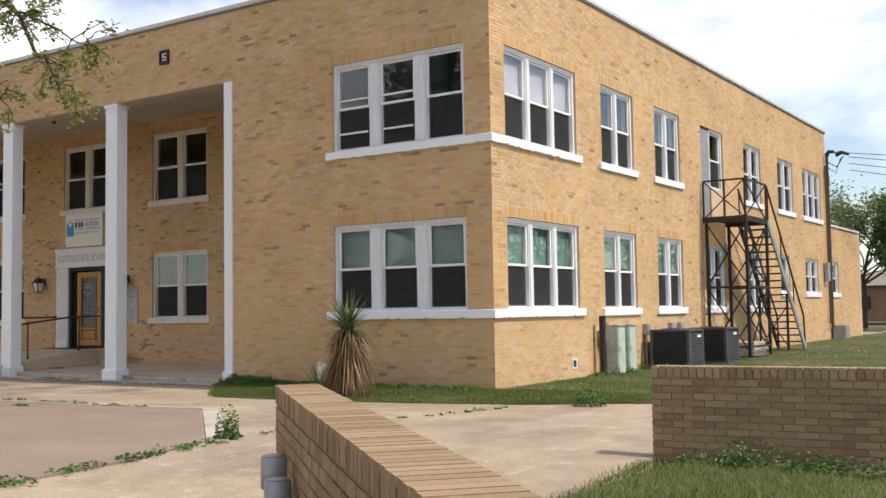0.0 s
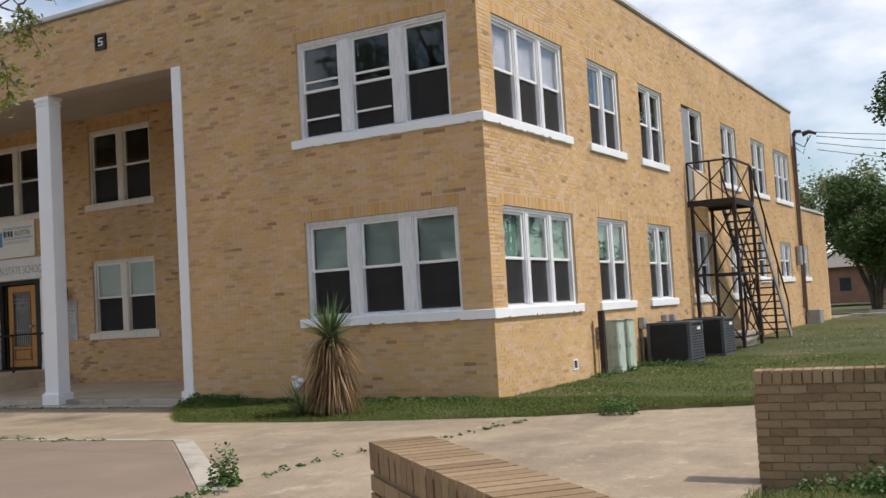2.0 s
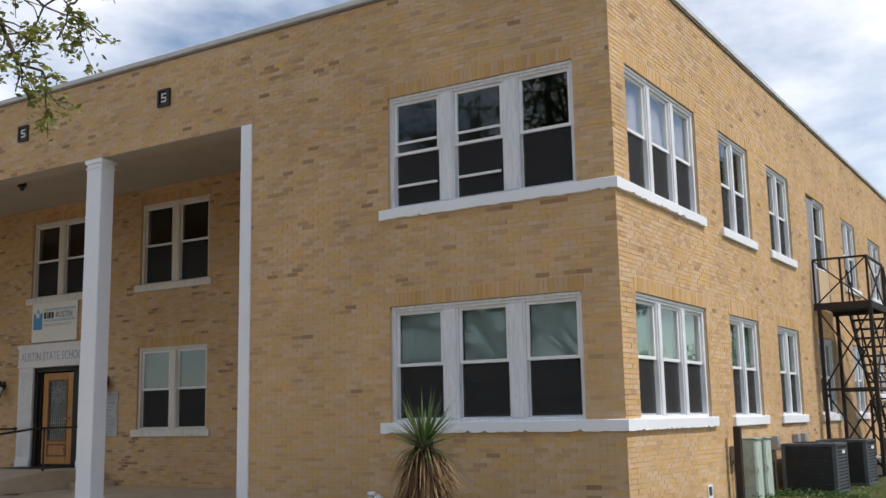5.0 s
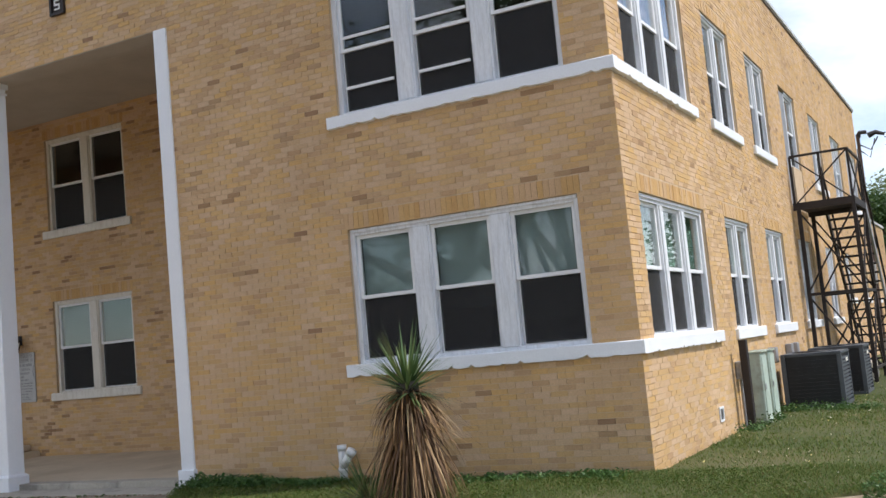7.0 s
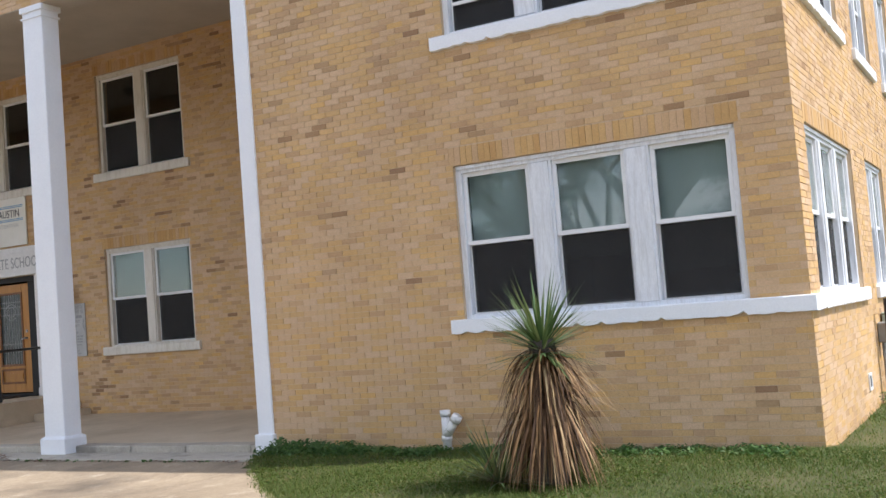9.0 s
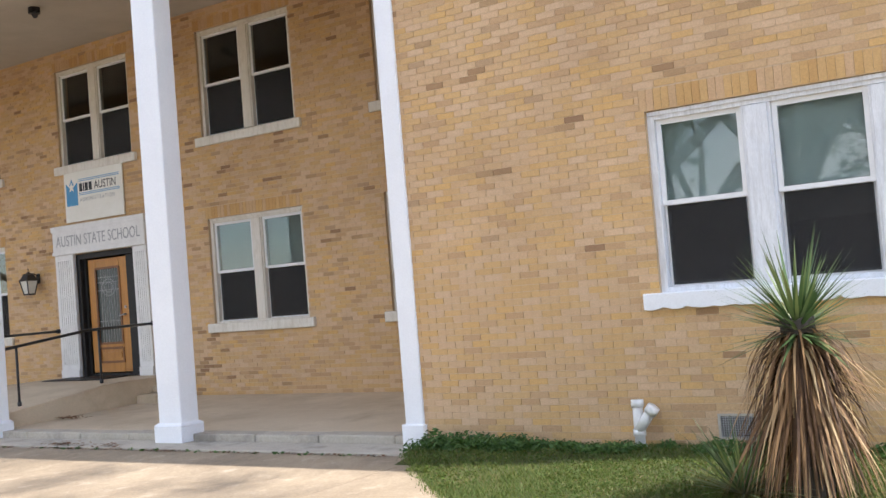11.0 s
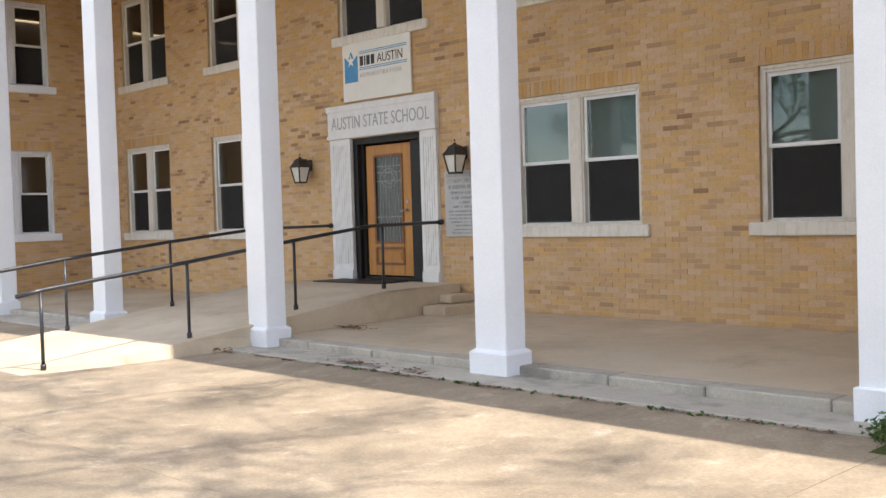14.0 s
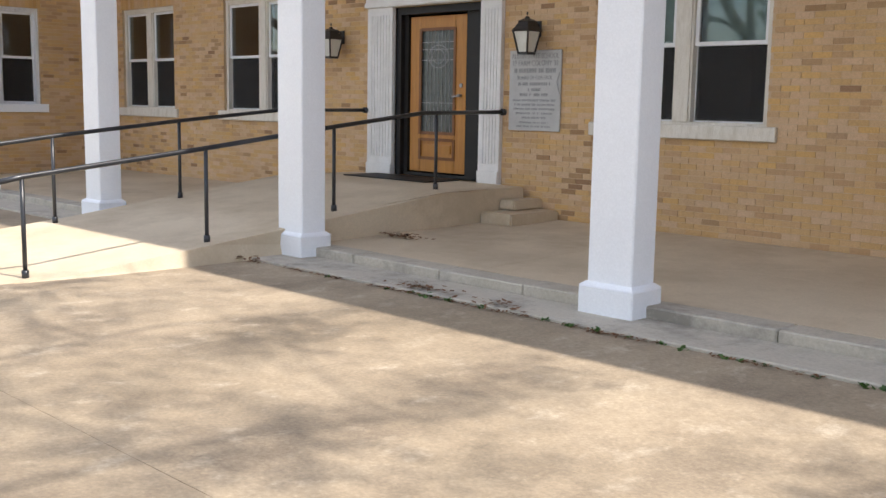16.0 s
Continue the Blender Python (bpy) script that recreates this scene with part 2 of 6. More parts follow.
M_SIGN = material("sign_white", [(0.3, (0.76, 0.74, 0.66)), (0.7, (0.82, 0.80, 0.73))], 3, 0.5, 50, 0.08, 0.0)
M_BLUE = material("sign_blue", [(0.3, (0.05, 0.26, 0.50)), (0.7, (0.08, 0.31, 0.56))], 4, 0.5, 50, 0.1, 0.0)
M_INK = material("sign_black", [(0.3, (0.015, 0.017, 0.022)), (0.7, (0.03, 0.03, 0.035))], 4, 0.5, 50, 0.1, 0.0)
M_CUT = material("engraved_grey", [(0.3, (0.36, 0.37, 0.37)), (0.7, (0.46, 0.46, 0.46))], 6, 0.8, 50, 0.2, 0.0)
M_PLAQUE = material("grey_granite", [(0.3, (0.44, 0.44, 0.43)), (0.7, (0.52, 0.52, 0.505))], 4, 0.6, 120, 0.3, 0.05)
M_PLAQUETEXT = material("plaque_letters", [(0.3, (0.27, 0.275, 0.275)), (0.7, (0.33, 0.33, 0.33))], 4, 0.7, 120, 0.2, 0.0)
M_FROST = material("frosted_lamp_glass", [(0.3, (0.62, 0.62, 0.56)), (0.7, (0.72, 0.72, 0.66))], 5, 0.25, 60, 0.1, 0.0)
M_BARK = material("oak_bark", [(0.3, (0.045, 0.036, 0.028)), (0.7, (0.11, 0.09, 0.07))], 5, 0.9, 30, 0.5, 0.5, stretch=(1, 1, 0.3))
M_FAR_BRICK = material("far_red_brick", [(0.3, (0.24, 0.13, 0.09)), (0.7, (0.33, 0.19, 0.13))], 1, 0.9, 12, 0.3, 0.0)
M_DEADLEAF = material("dry_leaves", [(0.3, (0.12, 0.055, 0.025)), (0.7, (0.22, 0.11, 0.05))], 9, 0.9, 60, 0.3, 0.2)
# dark colour standing in for the shade inside vent openings
M_HOLE_SHADE = material("vent_hole_shade", [(0.3, (0.03, 0.028, 0.025)), (0.7, (0.06, 0.055, 0.05))], 9, 0.9, 60, 0.3, 0.0)


def leaf_material(name, stops, rough=0.55, through_light=0.25):
    """Leaves: a tone for each leaf, some light passing through."""
    m, nt, ln, bsdf = nodes_of(name)
    pick = nt.new("ShaderNodeNewGeometry").outputs["Random Per Island"]
    r = ramp_node(nt, stops)
    ln.new(pick, r.inputs["Fac"])
    ln.new(r.outputs["Color"], bsdf.inputs["Base Color"])
    bsdf.inputs["Roughness"].default_value = rough
    tr = nt.new("ShaderNodeBsdfTranslucent")
    ln.new(r.outputs["Color"], tr.inputs["Color"])
    mx = nt.new("ShaderNodeMixShader")
    mx.inputs["Fac"].default_value = through_light
    ln.new(bsdf.outputs["BSDF"], mx.inputs[1])
    ln.new(tr.outputs["BSDF"], mx.inputs[2])
    ln.new(mx.outputs["Shader"], nt["Material Output"].inputs["Surface"])
    return m


M_GRASS = leaf_material("grass_blades", [(0.0, (0.055, 0.105, 0.012)), (0.5, (0.088, 0.142, 0.018)), (0.8, (0.135, 0.165, 0.026)), (1.0, (0.21, 0.18, 0.07))], 0.6, 0.35)
M_WEED = leaf_material("weed_leaves", [(0.0, (0.035, 0.085, 0.018)), (0.6, (0.07, 0.15, 0.03)), (1.0, (0.11, 0.20, 0.05))])
M_YUCCA = leaf_material("yucca_green", [(0.0, (0.05, 0.10, 0.035)), (0.6, (0.10, 0.165, 0.055)), (1.0, (0.19, 0.23, 0.09))], 0.45, 0.1)
M_STRAW = leaf_material("yucca_straw", [(0.0, (0.05, 0.024, 0.010)), (0.45, (0.15, 0.078, 0.032)), (0.8, (0.30, 0.175, 0.075)), (1.0, (0.50, 0.36, 0.19))], 0.7, 0.1)
M_LEAF = leaf_material("spring_leaves", [(0.0, (0.10, 0.125, 0.025)), (0.5, (0.19, 0.22, 0.04)), (1.0, (0.34, 0.34, 0.08))], 0.5, 0.4)
M_DARKLEAF = leaf_material("live_oak_leaves", [(0.0, (0.03, 0.065, 0.015)), (0.6, (0.06, 0.115, 0.027)), (1.0, (0.11, 0.17, 0.045))], 0.6, 0.3)
M_PALELEAF = leaf_material("pale_leaves", [(0.0, (0.12, 0.16, 0.06)), (0.6, (0.19, 0.24, 0.10)), (1.0, (0.26, 0.30, 0.14))], 0.6, 0.3)
M_FLOWER = leaf_material("pale_flowers", [(0.0, (0.70, 0.66, 0.40)), (0.6, (0.75, 0.72, 0.60)), (1.0, (0.72, 0.62, 0.18))], 0.6, 0.2)


def glass_material():
    m, nt, ln, bsdf = nodes_of("window_glass")
    bsdf.inputs["Base Color"].default_value = (0.80, 0.86, 0.85, 1)
    bsdf.inputs["Roughness"].default_value = 0.0
    bsdf.inputs["IOR"].default_value = 1.5
    bsdf.inputs["Transmission Weight"].default_value = 1.0
    return m


M_GLASS = glass_material()
M_LEADED = material("leaded_glass", [(0.3, (0.045, 0.055, 0.055)), (0.7, (0.10, 0.115, 0.11))], 14, 0.12, 30, 0.5, 0.35)


def screen_material():
    """Fine dark insect mesh: part of the light passes between its wires."""
    m, nt, ln, bsdf = nodes_of("insect_mesh")
    bsdf.inputs["Base Color"].default_value = (0.022, 0.021, 0.021, 1)
    bsdf.inputs["Roughness"].default_value = 0.8
    clear = nt.new("ShaderNodeBsdfTransparent")
    mx = nt.new("ShaderNodeMixShader")
    mx.inputs["Fac"].default_value = 0.68
    ln.new(clear.outputs["BSDF"], mx.inputs[1])
    ln.new(bsdf.outputs["BSDF"], mx.inputs[2])
    ln.new(mx.outputs["Shader"], nt["Material Output"].inputs["Surface"])
    return m


M_SCREEN = screen_material()


# ---- builders ----
def box(bm, a, b, m=None):
    """An upright box between two corners, through an optional mapping of its points."""
    (x0, y0, z0), (x1, y1, z1) = a, b
    v = [bm.verts.new(m(x, y, z) if m else (x, y, z)) for x in (x0, x1) for y in (y0, y1) for z in (z0, z1)]
    for f in ((0, 1, 3, 2), (4, 6, 7, 5), (0, 4, 5, 1), (2, 3, 7, 6), (0, 2, 6, 4), (1, 5, 7, 3)):
        bm.faces.new([v[i] for i in f])
    return v


def tube(bm, pts, r, sides=8, taper=None):
    """A round bar through the points."""
    rings = []
    for i, p in enumerate(pts):
        p = Vector(p)
        way = (Vector(pts[min(i + 1, len(pts) - 1)]) - Vector(pts[max(i - 1, 0)])).normalized()
        side = way.cross(Vector((0, 0, 1)) if abs(way.z) < 0.9 else Vector((1, 0, 0))).normalized()
        up = side.cross(way)
        rr = r if taper is None else r + (taper - r) * i / max(1, len(pts) - 1)
        rings.append([bm.verts.new(p + rr * (math.cos(2 * math.pi * k / sides) * side + math.sin(2 * math.pi * k / sides) * up)) for k in range(sides)])
    for a, b in zip(rings, rings[1:]):
        for k in range(sides):
            bm.faces.new((a[k], a[(k + 1) % sides], b[(k + 1) % sides], b[k]))
    bm.faces.new(rings[0][::-1])
    bm.faces.new(rings[-1])


def bar(bm, p, q, w, d=None):
    """A square bar from p to q."""
    p, q = Vector(p), Vector(q)
    d = d or w
    way = (q - p).normalized()
    side = way.cross(Vector((0, 0, 1)) if abs(way.z) < 0.95 else Vector((1, 0, 0))).normalized()
    up = side.cross(way)
    ring = [[bm.verts.new(c + sx * w / 2 * side + sy * d / 2 * up) for sx, sy in ((-1, -1), (1, -1), (1, 1), (-1, 1))] for c in (p, q)]
    for k in range(4):
        bm.faces.new((ring[0][k], ring[0][(k + 1) % 4], ring[1][(k + 1) % 4], ring[1][k]))
    bm.faces.new(ring[0][::-1])
    bm.faces.new(ring[1])


def soften(bm, width=0.008, segments=1):
    bmesh.ops.bevel(bm, geom=list(bm.edges), offset=width, segments=segments, affect="EDGES", clamp_overlap=True)


def part(name, bm, mat, parent=None, label="", smooth=False):
    """Links a bmesh as one mesh object, under a thing or a part where one is given."""
    bmesh.ops.recalc_face_normals(bm, faces=bm.faces)
    me = bpy.data.meshes.new(name)
    bm.to_mesh(me)
    bm.free()
    me.materials.append(mat)
    if smooth:
        for p in me.polygons:
            p.use_smooth = True
    ob = new(name, me)
    ob.parent = parent
    if label:
        ob["label"] = label
    return ob


def raw(name, verts, faces, mat, parent=None, label="", kind=""):
    me = bpy.data.meshes.new(name)
    me.from_pydata(verts, [], faces)
    me.materials.append(mat)
    ob = new(name, me)
    ob.parent = parent
    return tagged(ob, label, "", "", kind)


def one_box(name, a, b, mat, parent=None, label="", m=None, bevel=0.0):
    bm = bmesh.new()
    box(bm, a, b, m)
    if bevel:
        soften(bm, bevel)
    return part(name, bm, mat, parent, label)


def empty(name, place=(0, 0, 0)):
    ob = new(name)
    ob.location = place
    return ob


def written(name, text, size, mat, parent, place, depth=0.003, facing=0.0, align="LEFT", spacing=1.0):
    """Raised lettering in the built-in font, standing upright and facing -y before the turn."""
    cu = bpy.data.curves.new(name, "FONT")
    cu.body, cu.size, cu.extrude, cu.align_x, cu.space_character = text, size, depth, align, spacing
    tmp = bpy.data.objects.new(name, cu)
    scene.collection.objects.link(tmp)
    me = bpy.data.meshes.new_from_object(tmp.evaluated_get(bpy.context.evaluated_depsgraph_get()))
    bpy.data.objects.remove(tmp)
    me.transform(pose(*place, 90, 0, facing))
    me.materials.clear()
    me.materials.append(mat)
    ob = new(name, me)
    ob.parent = parent
    return ob


# Walls are laid out in (u, outward, z); these give their points in the world.
FRONT_Y, PORCH_Y, EAST_X, WING_X = 17.25, 21.03, -9.60, -35.60


def on_front(u, d, z):
    return (u, FRONT_Y - d, z)


def on_porch(u, d, z):
    return (u, PORCH_Y - d, z)


def on_east(u, d, z):
    return (EAST_X + d, u, z)


def on_wing(u, d, z):
    return (WING_X + d, u, z)


def wall_core(name, m, u0, u1, z0, z1, holes, label, thick=0.30):
    """The wall behind the bricks, with its openings going right through."""
    us = sorted({u0, u1, *[h[0] for h in holes], *[h[1] for h in holes]})
    zs = sorted({z0, z1, *[h[2] for h in holes], *[h[3] for h in holes]})
    bm = bmesh.new()
    for a, b in zip(us, us[1:]):
        run = None
        for c, d in zip(zs, zs[1:]):
            mid = ((a + b) / 2, (c + d) / 2)
            if any(h[0] < mid[0] < h[1] and h[2] < mid[1] < h[3] for h in holes):
                if run:
                    box(bm, (a, -thick, run[0]), (b, -0.0045, run[1]), m)
                run = None
            else:
                run = (run[0], d) if run else (c, d)
        if run:
            box(bm, (a, -thick, run[0]), (b, -0.0045, run[1]), m)
    return tagged(part(name, bm, M_MORTAR), label, "wall", "", "structure")


WINDOW_COUNT = [0]


def window(m, u0, u1, z0, z1, units, sill=None, mull=0.16, blind=0.0, extra=(), blind_mat=None, label="white double-hung sash windows with a painted sill", sill_z=0.16, recess=0.05, edge=0.07, screens=True, paint=None):
    """Double-hung windows side by side in one opening: frame, sashes with panes, sill and blinds."""
    WINDOW_COUNT[0] += 1
    root = tagged(empty("window_%d" % WINDOW_COUNT[0], m((u0 + u1) / 2, 0, z0)), label, "window", "", "structure")
    inv = Matrix.Translation(-root.location)

    def mm(u, d, z):
        return inv @ Vector(m(u, d, z))

    r = -recess
    bm = bmesh.new()
    box(bm, (u0, r - 0.16, z0), (u0 + edge, r, z1), mm)
    box(bm, (u1 - edge, r - 0.16, z0), (u1, r, z1), mm)
    box(bm, (u0 + edge, r - 0.16, z1 - 0.085), (u1 - edge, r, z1), mm)
    box(bm, (u0 + edge, r - 0.16, z0), (u1 - edge, r - 0.006, z0 + 0.05), mm)
    box(bm, (u0 + 0.02, r, z1 - 0.045), (u1 - 0.02, r + 0.022, z1 - 0.004), mm)
    each = (u1 - u0 - 2 * edge - (units - 1) * mull) / units
    starts = [u0 + edge + i * (each + mull) for i in range(units)]
    for s in starts[1:]:
        box(bm, (s - mull, r - 0.16, z0 + 0.05), (s, r - 0.008, z1 - 0.085), mm)
        box(bm, (s - mull + 0.025, r - 0.009, z0 + 0.05), (s - 0.025, r + 0.012, z1 - 0.09), mm)
    soften(bm, 0.004)
    part("window_frame", bm, paint or M_WORN, root)
    zb, zt = z0 + 0.05, z1 - 0.085
    zm = (zb + zt) / 2
    for i, s in enumerate(starts):
        a, b = s + 0.003, s + each - 0.003
        for top, (c, d, off) in enumerate(((zb, zm + 0.02, r - 0.085), (zm - 0.02, zt, r - 0.04))):
            bm = bmesh.new()
            w = 0.045
            box(bm, (a, off - 0.035, c), (a + w, off, d), mm)
            box(bm, (b - w, off - 0.035, c), (b, off, d), mm)
            box(bm, (a + w, off - 0.035, c), (b - w, off, c + 0.045), mm)
            box(bm, (a + w, off - 0.035, d - 0.045), (b - w, off, d), mm)
            sash = part("upper_sash" if top else "lower_sash", bm, M_VINYL, root)
            bm = bmesh.new()
            box(bm, (a + w - 0.004, off - 0.020, c + 0.041), (b - w + 0.004, off - 0.014, d - 0.041), mm)
            pane = part("pane", bm, M_GLASS, sash)
            pane.visible_shadow = False
            if not top and screens:
                bm = bmesh.new()
                box(bm, (a + 0.030, off + 0.016, c + 0.02), (b - 0.030, off + 0.018, d - 0.045), mm)
                part("insect_screen", bm, M_SCREEN, root, "dark fine mesh screen")
        for kind_of, zf in extra:
            if kind_of == i:
                bm = bmesh.new()
                zz = zb + zf * (zt - zb)
                box(bm, (a + 0.045, r - 0.035, zz - 0.018), (b - 0.045, r - 0.012, zz + 0.018), mm)
                part("storm_rail", bm, M_VINYL, root)
        drop = blind[i] if isinstance(blind, (tuple, list)) else blind
        if drop:
            verts, faces = [], []
            zz = zt - 0.02
            low = zt - drop * (zt - zb)
            while zz > low:
                n = len(verts)
                for u in (a + 0.02, b - 0.02):
                    verts += [mm(u, r - 0.150, zz), mm(u, r - 0.136, zz - 0.030)]
                faces.append((n, n + 1, n + 3, n + 2))
                zz -= 0.027
            raw("blind", verts, faces, blind_mat or M_BLIND, root, "pale slatted blind lowered behind the glass")
    if sill:
        bm = bmesh.new()
        a, b, zz = sill
        box(bm, (a, -0.12, zz), (b, 0.055, zz + sill_z), mm)
        soften(bm, 0.01)
        part("window_sill", bm, paint or M_WHITE, root)
    return root
# ---- the ground ----
def smooth(a, b, x):
    t = min(1.0, max(0.0, (x - a) / (b - a)))
    return t * t * (3 - 2 * t)


PLAZA_Z = 0.17
PLAZA = [(-60, -12), (-3.2, -12), (-2.9, 1.0), (-3.6, 5.6), (-3.8, 7.8), (-4.07, 10.85), (-4.07, 11.35), (30, 11.6), (30, 19.2), (-2.0, 18.1), (-5.0, 17.05), (-6.4, 16.55),
         (-8.1, 15.6), (-9.9, 15.1), (-11.7, 14.75), (-13.2, 14.62), (-13.95, 14.65), (-14.9, 15.5), (-15.5, 16.15), (-15.9, 16.6), (-15.9, 17.3), (-60, 17.3)]


def inside(poly, x, y):
    hit = False
    for (x0, y0), (x1, y1) in zip(poly, poly[1:] + poly[:1]):
        if (y0 > y) != (y1 > y) and x < x0 + (y - y0) / (y1 - y0) * (x1 - x0):
            hit = not hit
    return hit


def rise(x, y):
    """The lawn's height."""
    z = 0.175 + 0.085 * smooth(14.8, 17.2, y) + 0.17 * smooth(22, 42, y)
    return z + 0.02 * noise.noise((x * 0.6, y * 0.6, 3))


def plaza_height(x, y):
    """The forecourt falls gently towards the building."""
    return PLAZA_Z + 0.17 * smooth(4.5, 8.0, -x) * smooth(-15.5, -9.5, -y)


def lawn_height(x, y):
    if x < EAST_X - 0.05 and y > 17.2:
        return 0.0
    return 0.06 if inside(PLAZA, x, y) else rise(x, y)


def grid_lines(lo, hi, a, b, step):
    near = list(np.arange(a, b + 1e-6, step))
    out_lo = [a - (a - lo) * (k / 8) ** 3 for k in range(8, 0, -1)]
    out_hi = [b + (hi - b) * (k / 8) ** 3 for k in range(1, 9)]
    return [float(v) for v in out_lo + near + out_hi]


gx, gy = grid_lines(-900, 900, -20, 14, 0.3), grid_lines(-900, 1200, -6, 50, 0.3)
g_verts = [(x, y, lawn_height(x, y) if -60 < x < 60 and -20 < y < 120 else 0.4 if y > 40 else 0.2) for y in gy for x in gx]
g_faces = [(j * len(gx) + i, j * len(gx) + i + 1, (j + 1) * len(gx) + i + 1, (j + 1) * len(gx) + i) for j in range(len(gy) - 1) for i in range(len(gx) - 1)]
ground = raw("ground", g_verts, g_faces, M_SOIL)
tagged(ground, "patchy green spring lawn with bare brown spots", "lawn", "", "structure")


def slab(name, poly, top, mat, label, thick=0.12, cuts=(), gap=0.007, kind="structure", category="pavement", sloped=None):
    """A flat slab with sawn joints along the cut lines (point, direction)."""
    bm = bmesh.new()
    bm.faces.new([bm.verts.new((x, y, top)) for x, y in poly])
    for (px, py), (dx, dy) in cuts:
        bmesh.ops.bisect_plane(bm, geom=bm.verts[:] + bm.edges[:] + bm.faces[:], plane_co=(px, py, 0), plane_no=(-dy, dx, 0))
    if cuts:
        bmesh.ops.split_edges(bm, edges=bm.edges[:])
        for f in bm.faces:
            c = f.calc_center_median()
            for v in f.verts:
                way = c - v.co
                if way.length > 0.1:
                    v.co += way.normalized() * gap
    if sloped is not None:
        for k in range(14):
            for co, no in (((-30 + 2.0 * k, 0, 0), (1, 0, 0)), ((0, 4.5 + 0.9 * k, 0), (0, 1, 0))):
                bmesh.ops.bisect_plane(bm, geom=bm.verts[:] + bm.edges[:] + bm.faces[:], plane_co=co, plane_no=no)
        for v in bm.verts:
            v.co.z = plaza_height(v.co.x, v.co.y) + sloped
    bmesh.ops.triangulate(bm, faces=bm.faces[:])
    made = bmesh.ops.extrude_face_region(bm, geom=bm.faces[:])
    for v in made["geom"]:
        if isinstance(v, bmesh.types.BMVert):
            v.co.z -= thick
    return tagged(part(name, bm, mat), label, category, "", kind)


slab("pavement", PLAZA, PLAZA_Z, M_CONC, "weathered tan concrete forecourt with stains, painted tree dapple and joints", 0.12,
     [((-8.12, 9), (0.0, 1)), ((-13.94, 13), (0.0, 1)), ((-15.8, 13), (-0.006, 1)), ((-3, 12.9), (1, 0))], 0.005, sloped=0.0)
PAD = [(-40, 10.4), (-16.0, 11.40), (-11.45, 11.95), (-8.1, 8.85), (-7.72, 7.7), (-7.55, 6.1), (-7.45, -8), (-40, -8)]
slab("pavement_pad", PAD, PLAZA_Z, M_PAD, "dull brown paved patch set in the forecourt", 0.05, [((-12.9, 10.8), (-1, 0.02))], 0.01, sloped=0.012)
slab("pavement_border", [(-40, 10.42), (-16.0, 11.42), (-11.44, 11.97), (-8.08, 8.86), (-7.83, 8.93), (-11.28, 12.13), (-16.0, 11.58), (-40, 10.58)], PLAZA_Z, M_CURB,
     "light concrete border round the brown paved patch", 0.06, (), 0.0, "structure", "border", 0.016)

# ---- walls of the building ----
TOP = 8.29
# openings: along the wall, from, to, bottom, top
W_FRONT = [(-13.30, -10.16, 1.68, 3.40), (-13.30, -10.16, 4.88, 6.65)]
E_PAIRS = [(17.78, 20.76, 1.68, 3.39), (17.78, 20.76, 4.88, 6.63), (22.0, 23.78, 1.66, 3.39), (22.0, 23.78, 4.86, 6.63), (25.08, 26.78, 1.66, 3.40), (25.08, 26.78, 4.86, 6.63),
           (28.35, 30.20, 4.05, 6.63), (32.1, 33.8, 4.86, 6.63), (35.7, 37.55, 4.86, 6.60), (38.85, 41.4, 4.86, 6.60), (28.5, 30.1, 1.66, 3.38), (32.25, 33.65, 1.66, 3.38),
           (35.7, 36.8, 2.14, 3.38), (38.85, 40.65, 2.14, 3.38)]
ANNEX = [(42.6, 43.8, 2.14, 3.38)]
P_WIN = [(-23.05, -20.86, 1.60, 3.47), (-23.05, -20.86, 4.90, 6.82), (-19.17, -16.98, 1.60, 3.48), (-19.17, -16.98, 4.90, 6.82), (-27.03, -24.90, 4.90, 6.82),
         (-31.19, -29.0, 1.60, 3.52), (-31.19, -29.0, 4.90, 6.82), (-34.78, -32.85, 1.60, 3.52), (-34.78, -32.85, 4.90, 6.82)]
DOOR_HOLE = (-26.74, -25.0, 0.74, 3.165)
WING_WIN = [(18.05, 19.70, 1.64, 3.50), (18.05, 19.70, 4.90, 6.75)]

wall_core("wall_south", on_front, -16.25, EAST_X - 0.010, 0.0, TOP, W_FRONT, "buff brick front wall of the two-storey school wing in shade")
wall_core("wall_east", on_east, FRONT_Y + 0.30, 42.3, 0.0, TOP, E_PAIRS, "sunlit buff brick side wall of the two-storey school")
wall_core("wall_annex", on_east, 42.3, 47.6, 0.0, 4.70, ANNEX, "buff brick wall of the low rear annex")
wall_core("wall_porch", on_porch, -35.9, -16.0, 0.0, TOP, [*P_WIN, DOOR_HOLE], "buff brick entrance wall under the portico")
wall_core("wall_portico_beam", on_front, WING_X, -16.26, 6.735, TOP, [], "buff brick band wall carried by the portico columns", 0.46)
wall_core("wall_wing", on_wing, FRONT_Y + 0.3, PORCH_Y, 0.0, TOP, WING_WIN, "buff brick return wall of the far wing")
wall_core("wall_wing_front", on_front, -44.0, WING_X - 0.010, 0.0, TOP, [], "buff brick front wall of the far wing")
one_box("wall_portico_end", (-16.25, FRONT_Y + 0.3, 0.0), (-15.95, PORCH_Y + 0.3, TOP), M_MORTAR)
tagged(bpy.data.objects["wall_portico_end"], "plain return wall closing the portico", "wall", "", "structure")
one_box("wall_back", (-44.0, 47.6, 0.0), (-9.62, 47.9, 4.7), M_MORTAR)
one_box("wall_back_upper", (-44.0, 41.62, 4.75), (-9.92, 42.3, TOP), M_MORTAR)
one_box("wall_west", (-44.3, 17.25, 0.0), (-44.0, 47.9, TOP), M_MORTAR)
